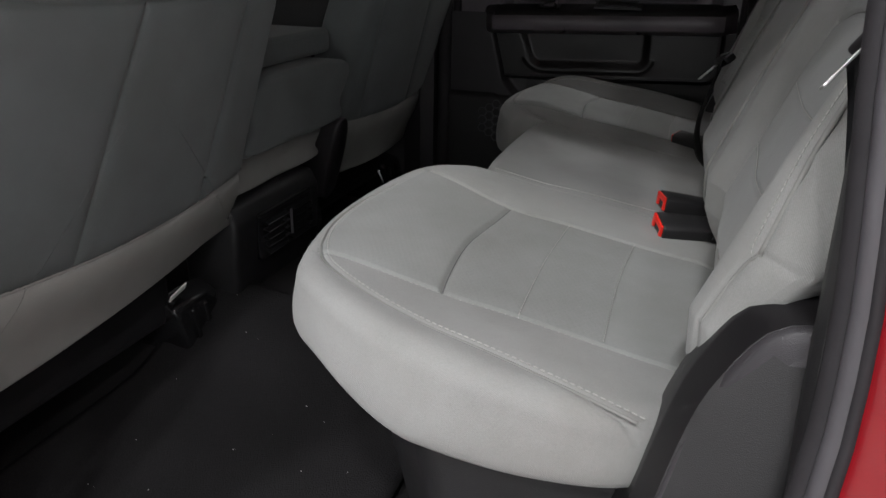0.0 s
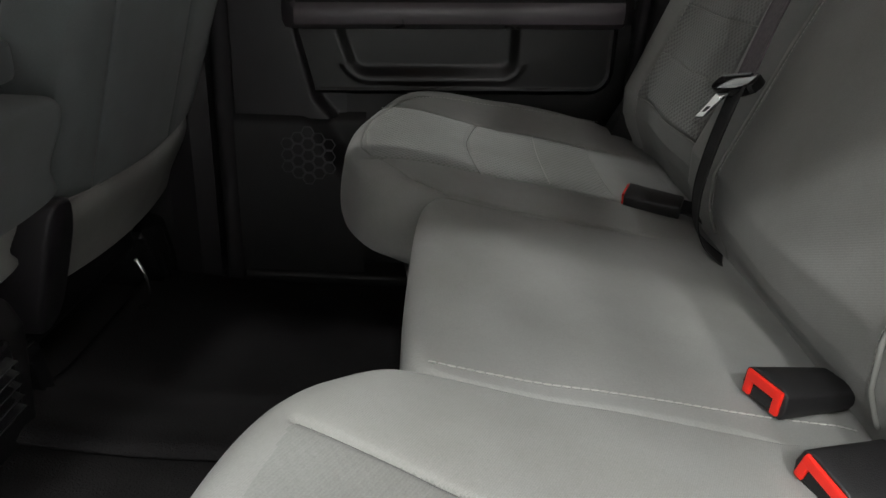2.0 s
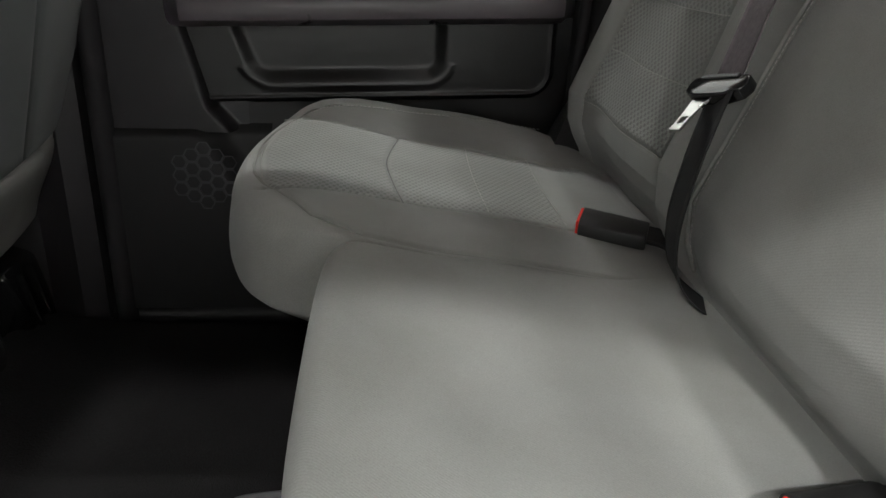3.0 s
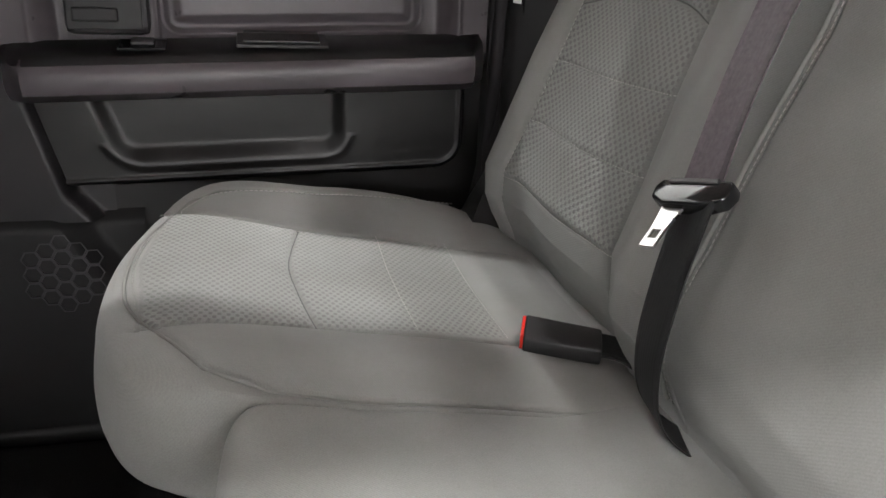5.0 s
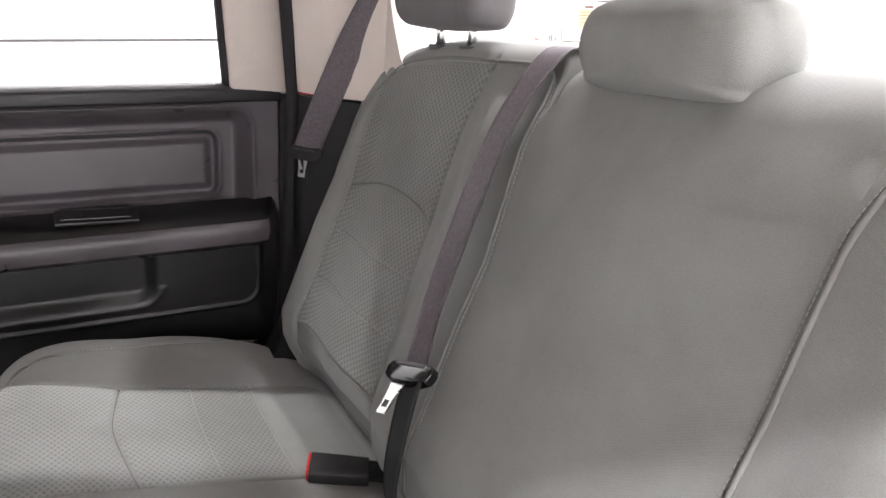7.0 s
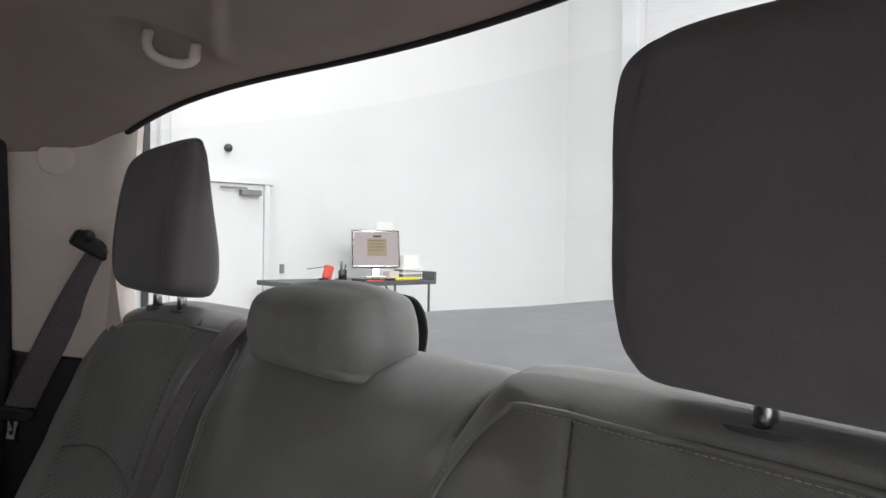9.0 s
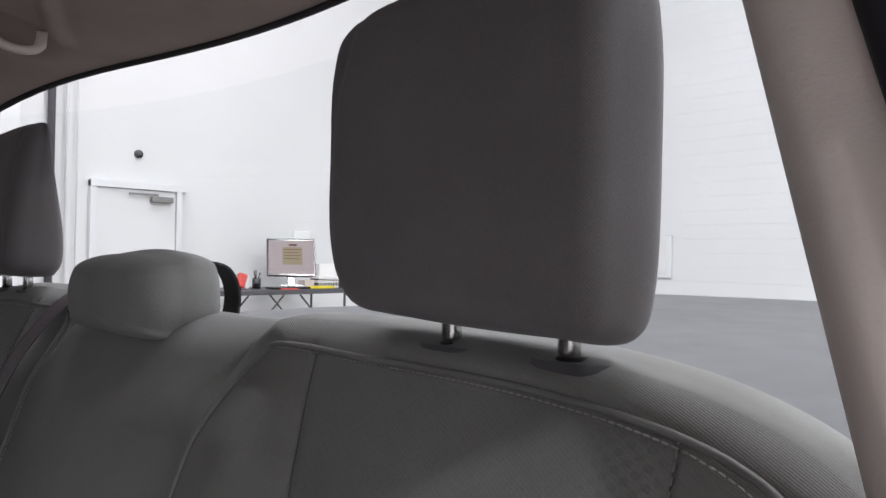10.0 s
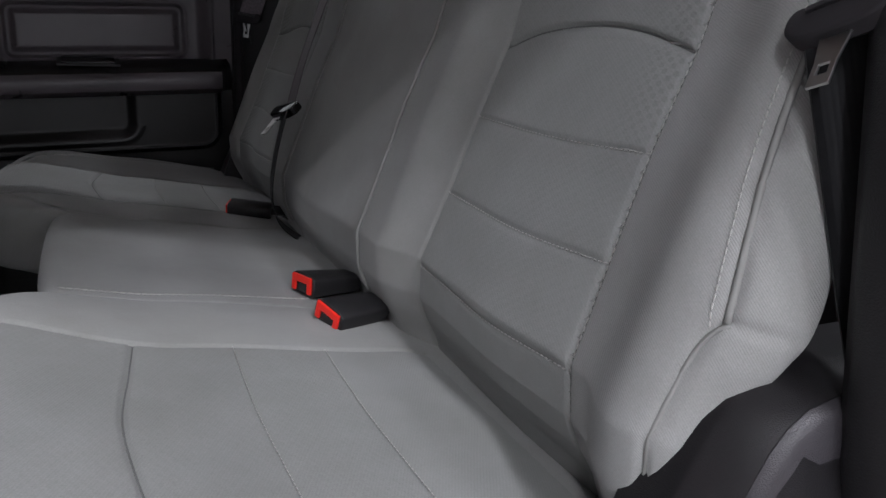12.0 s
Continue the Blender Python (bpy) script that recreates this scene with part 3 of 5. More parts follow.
TT = TZ + 0.001
desk_thing("keyboard", (3.85, 6.05, TT), (4.35, 6.22, TT + 0.025), GLOSS, "black computer keyboard on the work table", "keyboard")
cup = tagged(from_bm("pen_cup", merged(rod((3.82, 6.35, TT), (3.82, 6.35, TT + 0.11), 0.045, 18), rod((3.81, 6.36, TT + 0.09), (3.80, 6.37, TT + 0.19), 0.006), rod((3.83, 6.34, TT + 0.09), (3.85, 6.33, TT + 0.17), 0.006), rod((3.82, 6.36, TT + 0.09), (3.83, 6.38, TT + 0.20), 0.006)), GLOSS, smooth=True), "black pen cup holding several pens", "pen cup")
scanner = empty("barcode_scanner", "coral red handheld scanner on a thin stand", "scanner")
from_bm("body", turned(block((-0.04, -0.035, 0), (0.05, 0.035, 0.15), 0.02, 3), pose(3.58, 6.3, TT + 0.02, 0, 18, 0)), CORAL, scanner)
from_bm("stand", merged(rod((3.55, 6.3, TT), (3.55, 6.3, TT + 0.03), 0.05, 16), rod((3.37, 6.32, TT + 0.125), (3.6, 6.3, TT + 0.15), 0.004)), GLOSS, scanner)
for bx in (3.67, 3.73):
    desk_thing("spray_bottle", (bx - 0.022, 6.38, TT), (bx + 0.022, 6.42, TT + 0.14), PAPER, "small white bottle on the work table", "bottle", 0.012)
desk_thing("yellow_cable_bundle", (4.30, 6.03, TT), (4.62, 6.12, TT + 0.03), YELLOW, "bright yellow tape measure and cable on table", "cable", 0.012)
desk_thing("mouse_pad", (3.92, 6.0, TT), (4.12, 6.045, TT + 0.012), CORAL, "dull red cloth pad on the table", "pad", 0.004)
basket = empty("wire_basket", "white plastic basket of papers on the table", "basket")
for zlo in (0.0, 0.055, 0.11):
    box("rim", (4.52, 6.2, TT + zlo), (4.83, 6.52, TT + zlo + 0.02), PAPER, basket, bevel=0.004)
for i in range(9):
    box("slat", (4.53 + i * 0.036, 6.2, TT + 0.018), (4.542 + i * 0.036, 6.208, TT + 0.112), PAPER, basket, bevel=0.002)
desk_thing("paper_stack", (4.56, 6.24, TT + 0.131), (4.78, 6.48, TT + 0.27), PAPER, "stack of white papers in a basket", "paper", 0.004)
desk_thing("cardboard_box", (4.37, 6.25, TT), (4.50, 6.38, TT + 0.09), BEIGE, "small beige carton on the work table", "box", 0.004)
for ob in [o for o in scene.objects if o not in bench and o.parent is None]:
    ob.matrix_basis = Matrix.Translation((0.30, 0, 0)) @ ob.matrix_basis
for ob in [o for o in scene.objects if o not in before and o.parent is None]:
    ob.matrix_basis = FAR @ ob.matrix_basis

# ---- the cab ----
# cab parts drawn level, tilted at script end to fit the camera's view
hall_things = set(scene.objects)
def lean(z):
    """How far the cab's side comes inward above the sill."""
    return 0.16 * max(0.0, z - 0.90)


FLOOR_Z = 0.17


def hump(x, y):
    return FLOOR_Z + 0.085 * np.exp(-((y / 0.26) ** 4)) + 0.03 * step(-x, 0.75, 1.1)


us, vs = np.linspace(-2.0, 0.02, 60), np.linspace(-0.80, 0.80, 60)
cab_floor = tagged(relief("cab_floor", us, vs, lambda x, y: (x, y, hump(x, y)), CARPET), "dark carpeted cabin floor with a low tunnel", "floor", kind="structure")
tagged(box("cab_underbody", (-2.0, -0.86, 0.02), (0.20, 0.86, 0.145), PAINT, bevel=0.02), "red painted underbody and sills of pickup cab", "vehicle body", kind="structure")
for s in (-1, 1):
    sill = tagged(extrude("door_sill", [(s * 0.74, 0.15), (s * 0.74, 0.19), (s * 0.77, 0.205), (s * 0.86, 0.20), (s * 0.87, 0.15)], lambda p, q, x: (x, p, q), (-1.9, -0.12), BLACK, bevel=0.008), "black plastic scuff plate along the door sill", "sill", kind="structure")


def floor_mat(y0, y1):
    us, vs = np.linspace(-0.99, -0.50, 40), np.linspace(y0, y1, 40)

    def place(x, y):
        e = np.minimum(np.minimum(x + 0.99, -0.50 - x), np.minimum(y - y0, y1 - y))
        return x, y, hump(x, y) + 0.012 - 0.006 * np.exp(-(e / 0.008) ** 2) + 0.004 * np.exp(-(((e - 0.02) / 0.006) ** 2))

    return tagged(relief("floor_mat", us, vs, place, MAT, thick=0.008), "black ribbed-edge floor mat lying on the cabin carpet", "mat", "cabin floor mats")


floor_mat(-0.72, -0.10)
floor_mat(0.10, 0.72)

# headliner: a moulded cloth shell, lower at the rear and the sides, with a raised rib across
us, vs = np.r_[np.linspace(-2.0, -0.45, 40), np.linspace(-0.44, 0.10, 120)], np.linspace(-0.72, 0.72, 240)


def liner(x, y):
    z = 1.385 - 0.080 * step(x, -0.45, 0.10) - 0.138 * (np.abs(y) / 0.70) ** 5
    rib = 0.30 + 0.10 * (x + 0.1)
    z = z + 0.020 * step(-np.abs(y), -(0.20), -(0.10)) * step(-x, 0.02, 0.15)
    crease = smooth_line([(-0.75, 0.08), (-0.40, 0.05), (-0.20, 0.06), (-0.114, 0.097), (-0.01, 0.276), (0.106, 0.372)], 40)
    d = line_distance(x, np.abs(y), crease)
    z = z - 0.011 * np.exp(-((d / 0.009) ** 2)) * step(-x, -0.06, 0.0)
    bulge = line_distance(x, np.abs(y), [(-0.30, 0.0), (-0.024, 0.007), (0.103, 0.093)])
    z = z + 0.010 * np.exp(-((bulge / 0.03) ** 2)) * step(-x, -0.06, 0.0)
    for sy in (-1, 1):
        d = np.hypot((x + 0.03) / 0.07, (y - sy * 0.36) / 0.05)
        z = z + 0.034 * np.exp(-(d**3))
    rear = np.maximum(-0.045, 0.119 - 0.138 * np.minimum(1.0, (np.abs(y) / 0.62) ** 2))
    return np.where(x > -0.3, -0.3 + (x + 0.3) * (rear + 0.3) / 0.4, x), y, z


tagged(relief("headliner", us, vs, liner, LINER, thick=0.006), "taupe cloth headliner moulded over the cabin", "ceiling", kind="structure")
tagged(relief("roof_skin", us, vs * 1.05, lambda x, y: (liner(x, y)[0], y, liner(x, y)[2] + 0.055), PAINT, thick=0.004), "red painted pickup roof", "roof", kind="structure")
for sy in (-1, 1):
    hook = smooth_line([(-0.034 + a, sy * (0.362 + b), 1.304 + c) for a, b, c in ((-0.025, 0.010, 0.028), (-0.027, 0.008, 0.012), (-0.020, 0.006, 0.0), (-0.004, 0.002, -0.006), (0.014, -0.004, -0.006), (0.025, -0.007, 0.001), (0.027, -0.008, 0.020))], 36)
    tagged(tube("coat_hook", hook, 0.0075, BEIGE, flat=0.7), "taupe plastic coat hook under the headliner", "hook", "coat hooks")

# rear wall below the glass, window frame and glass
tagged(box("cab_rear_wall", (0.135, -0.80, 0.15), (0.20, 0.80, 0.935), BLACK, bevel=0.006), "black trimmed rear wall of the cab behind the seats", "wall", kind="structure")
win = empty("rear_window", "wide rear cab window with a black seal", "window", kind="structure")
def glass_x(y, z):
    """The glass bows round the cab; its ends run behind the pillar trim."""
    y = np.abs(y)
    return 0.128 - 0.138 * (y / 0.62) ** 2 + 0.022 * step(y, 0.52, 0.61) - 0.05 * (z - 0.955)


top_edge = []
for y in np.linspace(0.60, -0.60, 33):
    x, _, z = liner(np.array(0.10), np.array(y))
    top_edge.append((float(x) + 0.002, y, float(z) - 0.004))
side = [(y, z) for y, z in ((-0.640, 1.19), (-0.650, 1.10), (-0.648, 0.890), (-0.52, 0.915), (-0.3, 0.955), (0.0, 0.955), (0.3, 0.955), (0.62, 0.955), (0.622, 1.10), (0.618, 1.19))]
loop = top_edge + [(float(glass_x(np.array(y), z)), y, z) for y, z in side]
loop.append(loop[0])
pts = np.concatenate([np.linspace(a, b, 6, endpoint=False) for a, b in zip(loop[:-1], loop[1:])] + [np.array([loop[0]])])
tube("window_seal", pts, 0.0045, RUBBER, win, "black rubber window seal", 8)
mid = [(float(glass_x(np.array(y), z)), y, z) for z in (0.955, 1.10, 1.24) for y in np.linspace(-0.645, 0.60, 17)]
pane = obj("pane", mid, [(r * 17 + i, r * 17 + i + 1, r * 17 + i + 18, r * 17 + i + 17) for r in range(2) for i in range(16)], GLASS, win)
pane.visible_shadow = False


def pillar(s, tag):
    """The trim beside the rear window: its section in plan, drawn upwards and leaning inward."""
    sect = [(-0.094, 0.716), (-0.091, 0.700), (-0.085, 0.690), (-0.064, 0.666), (-0.046, 0.642), (-0.032, 0.622), (-0.022, 0.615), (-0.010, 0.620), (0.004, 0.640), (0.02, 0.690), (-0.07, 0.716)]
    if s < 0:
        sect = [(-0.094, 0.690), (-0.0965, 0.674), (-0.096, 0.659), (-0.090, 0.649), (-0.074, 0.6415), (-0.050, 0.637), (-0.034, 0.636), (-0.017, 0.641), (-0.002, 0.648), (0.02, 0.690), (-0.07, 0.700)]
    if s > 0:
        sect[4:10] = [(-0.044, 0.642), (-0.026, 0.620), (-0.010, 0.604), (0.006, 0.597), (0.016, 0.602), (0.030, 0.690)]
    top = empty(tag, "smooth beige plastic pillar trim beside the rear window", "pillar", "rear cab pillars", "structure")

    def tilt(q, z):
        return s * (q - ((0.265 if s < 0 else 0.03) * (1.0 if z > 0.905 else 0.45)) * (z - 0.905))

    def fore(p, z):
        """The far pillar's front edge leans forward with height."""
        return 0.0 if s < 0 else (0.028 + 0.10 * max(0.0, z - 0.905)) * min(1.0, max(0.0, (-0.050 - p) / 0.035))

    zb = 0.896 if s < 0 else 0.905
    zs = np.linspace(zb, 1.285, 12)
    extrude("pillar_cover", sect, lambda p, q, z: (p - fore(p, z), tilt(q, z), z + 0.22 * max(0.0, -0.055 - p) * (1 if z < zb + 0.005 else 0)), zs, BEIGE, top)
    zs = np.linspace(0.20, zb - 0.005, 8)
    extrude("lower_cover", [(p + 0.001, q + 0.0025) for p, q in sect], lambda p, q, z: (p - fore(p, z), tilt(q, z), z + 0.22 * max(0.0, -0.055 - p) * (1 if z > 0.88 else 0)), zs, BLACK, top, "black plastic lower pillar cover")
    if s < 0:
        return top
    ring = [(-0.086 + 0.024 * math.cos(k * math.pi / 14), 1.196 + 0.024 * math.sin(k * math.pi / 14)) for k in range(28)]
    extrude("anchor_cap", ring, lambda p, q, v: (p, v + 0.35 * (-0.07 - p), q), (0.6455, 0.656), BEIGE, top, "round beige cap over a belt anchor", bevel=0.0012)
    corner = [(0.630, 0.895), (0.500, 0.895), (0.530, 0.940), (0.565, 0.972), (0.595, 1.020), (0.612, 1.080), (0.630, 1.100)]
    extrude("window_corner", corner, lambda p, q, x: (x - 0.05 * max(0.0, p - 0.60) / 0.03 * 0.2, tilt(p, q), q), np.linspace(-0.012, 0.012, 3), BEIGE, top)
    return top


pillar(-1, "rear_pillar")
pillar(1, "rear_pillar")


def jamb(s):
    """The painted door opening edge with its two rubber seals."""
    zs = np.linspace(0.16, 1.30, 30)
    j = empty("door_jamb", "red painted door jamb with black rubber seals", "door jamb", kind="structure")

    def edge(x, y, z):
        f = np.clip((0.62 - z) / 0.45, 0, 1) ** 1.6
        if s > 0:
            return (x - 0.10 * f - (0.028 + 0.10 * max(0.0, z - 0.905)) * (x < -0.085 or z > 0.90), y - (0.10 if z > 0.905 else 0.15) * (z - 0.905), z)
        return (x - 0.10 * f + 0.012 * float(step(-z, -0.85, -0.65)), s * (y - 0.012 - (0.30 if z > 0.905 else 0.15) * (z - 0.905)), z)

    tube("inner_seal", [edge(-0.097, 0.708, z) for z in zs], 0.0095, RUBBER, j, "black rubber door seal", 14)
    tube("trim_strip", [edge(-0.091, 0.7185, z) for z in zs], 0.0078, GREYRUBBER, j, "grey painted edge strip", 12)
    tube("outer_seal", [edge(-0.0865, 0.7255, z) for z in zs], 0.0042, RUBBER, j, "black rubber outer seal", 12)
    prof = [(-0.085, 0.722), (-0.080, 0.748), (-0.070, 0.768), (-0.066, 0.800), (-0.050, 0.86), (-0.030, 0.90), (-0.020, 0.91), (-0.020, 0.79), (-0.06, 0.735)]
    extrude("jamb_panel", prof, lambda p, q, z: edge(p, q, z), zs, PAINT, j)
    return j


jamb(-1)
jamb(1)


def quarter_trim(s):
    """The moulded cover that rises between the seat and the door opening."""
    prof = [(-0.270, 0.20), (-0.235, 0.34), (-0.203, 0.44), (-0.176, 0.535), (-0.155, 0.585), (-0.132, 0.622), (-0.105, 0.634), (-0.05, 0.638), (0.06, 0.638)]
    prof = [tuple(p) for p in smooth_line(prof, 44)] + [(0.06, 0.20)]
    push = {0.62: 0.0, 0.652: 0.0, 0.656: 0.001, 0.680: 0.012, 0.6803: 0.0125, 0.684: 0.014, 0.6865: 0.017, 0.690: 0.030}
    drop = {0.680: 0.005, 0.6803: 0.0055, 0.684: 0.007, 0.6865: 0.009, 0.690: 0.018}

    def place(x, z, v):
        return (x + push[v] * (1 if x < 0 else 0), s * (v + 0.46 * max(0.0, 0.565 - z) * (1 if v > 0.64 else 0)), z - drop.get(v, 0.0) * (1 if z > 0.25 else 0))

    t = extrude("wheelhouse_trim", prof, place, list(push)[4:], TRIMGREY)
    for p in t.data.polygons:
        p.use_smooth = len(p.vertices) < 20
    extrude("top_band", prof, place, list(push)[:4], TRIMSHADE, t, "black satin band along the edge")
    return tagged(t, "dark grained plastic cover beside the rear seat", "trim", "side trims", "structure")


quarter_trim(-1)
quarter_trim(1)

# the bed and its cover behind the cab
bed = empty("pickup_bed", "red pickup bed under a flat grey vinyl cover", "vehicle body", kind="structure")
box("bed_side", (0.24, -0.98, 0.10), (2.55, -0.90, 0.86), PAINT, bed, bevel=0.03)
box("bed_side", (0.24, 0.90, 0.10), (2.55, 0.98, 0.86), PAINT, bed, bevel=0.03)
box("tailgate", (2.48, -0.90, 0.10), (2.55, 0.90, 0.86), PAINT, bed, bevel=0.02)
box("bed_front", (0.24, -0.90, 0.10), (0.30, 0.90, 0.86), PAINT, bed, bevel=0.02)
us, vs = np.linspace(0.24, 2.54, 60), np.linspace(-0.94, 0.94, 50)
relief("bed_cover", us, vs, lambda x, y: (x, y, 0.895 + 0.006 * np.cos(y * 1.6) + 0.0015 * np.sin(x * 9.0) - 0.02 * step(np.abs(y), 0.91, 0.94)), COVER, bed, "taut grey vinyl bed cover", 0.01)

# front of the cab, closed off plainly
tagged(box("firewall", (-2.10, -0.80, 0.10), (-2.02, 0.80, 0.80), BLACK, bevel=0.01), "plain dark bulkhead at the cab front", "wall", kind="structure")
bp = empty("centre_pillar", "dark plastic centre pillar beside the front seat", "pillar", "centre pillars", "structure")
for s in (-1, 1):
    p = bp if s > 0 else empty("centre_pillar", "dark plastic centre pillar beside the front seat", "pillar", "centre pillars", "structure")
    zs = np.linspace(0.16, 1.28, 14)
    extrude("pillar_cover", [(-0.96, 0.80), (-0.955, 0.735), (-0.90, 0.715), (-0.868, 0.730), (-0.858, 0.80)], lambda a, b, z: (a, s * (b - lean(z)), z), zs, CHARCOAL, p)
    tube("door_seal", [(-0.842, s * (0.742 - lean(z)), z) for z in zs], 0.017, RUBBER, p, "black rubber door seal", 12)
    tube("door_seal", [(-0.815, s * (0.756 - lean(z)), z) for z in zs], 0.010, RUBBER, p, "thin black rubber seal", 10)



def front_door(s):
    d = empty("front_door", "red pickup front door, closed, dark inside", "door", "front doors")
    box("door_panel", (-1.95, min(s * 0.80, s * 0.90), 0.16), (-0.90, max(s * 0.80, s * 0.90), 0.905), PAINT, d, bevel=0.02)
    box("inner_trim", (-1.93, min(s * 0.735, s * 0.797), 0.17), (-0.905, max(s * 0.735, s * 0.797), 0.90), BLACK, d, bevel=0.008)
    zs = np.linspace(0.905, 1.30, 4)
    extrude("window_frame", [(-0.93, 0.765), (-0.87, 0.765), (-0.87, 0.81), (-0.93, 0.81)], lambda x, y, z: (x, s * (y - lean(z)), z), zs, BLACK, d)
    g = obj("pane", [(-1.95, s * 0.78, 0.90), (-0.93, s * 0.78, 0.90), (-0.93, s * (0.78 - lean(1.28)), 1.28), (-1.6, s * (0.78 - lean(1.28)), 1.28)], [(0, 1, 2, 3)], TINTED, d, smooth=False)
    return d


# added dark sheet over the gap where the red door shell showed
tagged(box("pillar_backing", (-0.905, 0.802, 0.19), (-0.80, 0.823, 1.20), BLACK, bevel=0.004), "black lining behind the far centre pillar", "trim", kind="structure")
front_door(-1)
front_door(1)
for s in (-1, 1):
    zs = np.linspace(-2.0, -0.06, 12)
    tagged(extrude("roof_rail", [(0.655, 1.235), (0.640, 1.285), (0.66, 1.36), (0.72, 1.35), (0.745, 1.255), (0.735, 1.235)], lambda y, z, x: (x, s * y, z), zs, LINER, bevel=0.01), "taupe covered roof rail over the doors", "rail", "roof rails", "structure")

# rounded rear corner of the near door opening, unseen, shaped to shade the backrests
zs = (-0.715, -0.690)
gusset = [(-0.60, 1.245), (-0.40, 1.230), (-0.28, 1.205), (-0.19, 1.170), (-0.13, 1.135), (-0.08, 1.135), (-0.04, 1.17), (-0.04, 1.245)]
tagged(extrude("opening_corner", gusset, lambda x, z, y: (x, y + 0.15 * (z - 1.1), z), zs, LINER, bevel=0.006), "taupe trim at the rear corner of the door opening", "trim", kind="structure")

# ---- the far rear door ----
def far_door():
    d = empty("rear_door", "dark grey plastic rear door with pocket and armrest, closed", "door")
    X0, X1 = -0.83, -0.132

    def skew(x, z):
        return z + 0.034 * (x + 0.40)

    def panel(x, z):
        y = np.full(x.shape, 0.762)
        bez = rrect(x, z, -0.70, -0.176, 0.700, 0.876, 0.034)
        y = y + 0.026 * step(-bez, -0.002, 0.026) - 0.0025 * np.exp(-(((bez - 0.003) / 0.0025) ** 2))
        pad = rrect(x, z, -0.548, -0.226, 0.738, 0.836, 0.016)
        y = y + 0.009 * step(-pad, -0.004, 0.004) - 0.007 * step(-pad, 0.006, 0.020) - 0.002 * np.exp(-(((pad - 0.004) / 0.003) ** 2))
        y = y + 0.006 * np.exp(-(((x + 0.560) / 0.0020) ** 2)) * (z > 0.70) * (z < 0.862)
        lean_in = 0.36 * (0.66 - z)
        pk = rrect(x - lean_in * (x < -0.5), z, -0.640, -0.335, 0.586, 0.80, 0.022)
        y = y + 0.010 * step(-pk, -0.012, 0.012) * (z < 0.70) - 0.002 * np.exp(-(((pk - 0.016) / 0.006) ** 2)) * (z < 0.60)
        gr = rrect(x, z, -0.80, -0.164, 0.550, 0.75, 0.035)
        y = y - 0.0035 * np.exp(-(((gr + 0.004) / 0.0022) ** 2)) * (z < 0.69) + 0.016 * step(gr, -0.001, 0.006) * (z < 0.69)
        y = y - 0.016 * step(z, 0.885, 0.90)
        return x, y, skew(x, z)

    us = np.linspace(X0, X1, 300)
    relief("inner_panel", us, np.linspace(0.705, 0.905, 130), panel, DOORPLASTIC, d)
    relief("lower_panel", us, np.linspace(0.30, 0.705, 170), panel, DOORSHADE, d, "black lower door panel with a long pocket")
    box("shell", (-0.862, 0.825, 0.20), (-0.116, 0.90, 0.875), PAINT, d, "red painted outer door shell", 0.01)
    box("lower_liner", (-0.858, 0.780, 0.19), (-0.118, 0.822, 0.50), BLACK, d, bevel=0.004)
    zs = np.linspace(0.20, 0.905, 10)
    extrude("edge_seal", [(-0.134, 0.748), (-0.094, 0.728), (-0.088, 0.80), (-0.134, 0.80)], lambda x, y, z: (x, y - lean(z), z), zs, RUBBER, d, "black rubber door edge seal")
    # window ledge and frame
    extrude("sill", [(0.742, 0.885), (0.742, 0.905), (0.752, 0.914), (0.79, 0.914), (0.79, 0.885)], lambda y, z, x: (x, y, skew(x, z)), (X0, X1), CHARCOAL, d, bevel=0.004)
    zs = np.linspace(0.905, 1.26, 10)
    extrude("window_frame", [(-0.206, 0.745), (-0.120, 0.742), (-0.108, 0.76), (-0.108, 0.80), (-0.206, 0.80)], lambda x, y, z: (x - 0.004 - 0.10 * (z - 0.905), y - lean(z), z), zs, BEIGE, d, "beige window frame trim", bevel=0.006)
    tube("window_channel", [(-0.213 - 0.10 * (z - 0.905), 0.756 - lean(z), z) for z in zs], 0.007, RUBBER, d, "black window channel", 8)
    box("frame_top", (X0, 0.665, 1.245), (-0.14, 0.74, 1.275), BEIGE, d)
    zp = (0.90, 1.25)
    g = obj("pane", [(X0, 0.768, zp[0]), (-0.205, 0.768, zp[0]), (-0.24, 0.768 - lean(zp[1]), zp[1]), (X0, 0.768 - lean(zp[1]), zp[1])], [(0, 1, 2, 3)], GLASS, d, smooth=False)
    g.visible_shadow = False
    # armrest
    prof = [(0.772, 0.729), (0.735, 0.724), (0.712, 0.714), (0.701, 0.705), (0.697, 0.692), (0.702, 0.674), (0.718, 0.664), (0.772, 0.660)]

    def arm(y, z, x):
        f = step(np.array(x), -0.170, -0.138)
        g = step(-np.array(x), 0.70, 0.76)
        return (x, y + (0.775 - y) * 0.85 * float(f) + (0.775 - y) * float(g), skew(x, z) + 0.006 * float(f))

    a = extrude("armrest", prof, arm, np.linspace(-0.76, -0.136, 46), DOORPLASTIC, d)
    extrude("armrest_top", [(0.771, 0.7305), (0.735, 0.7255), (0.713, 0.7155), (0.7035, 0.7080), (0.7055, 0.7060), (0.735, 0.7220), (0.771, 0.7275)], arm, np.linspace(-0.755, -0.137, 46), DOORSHADE, a, "black armrest top")
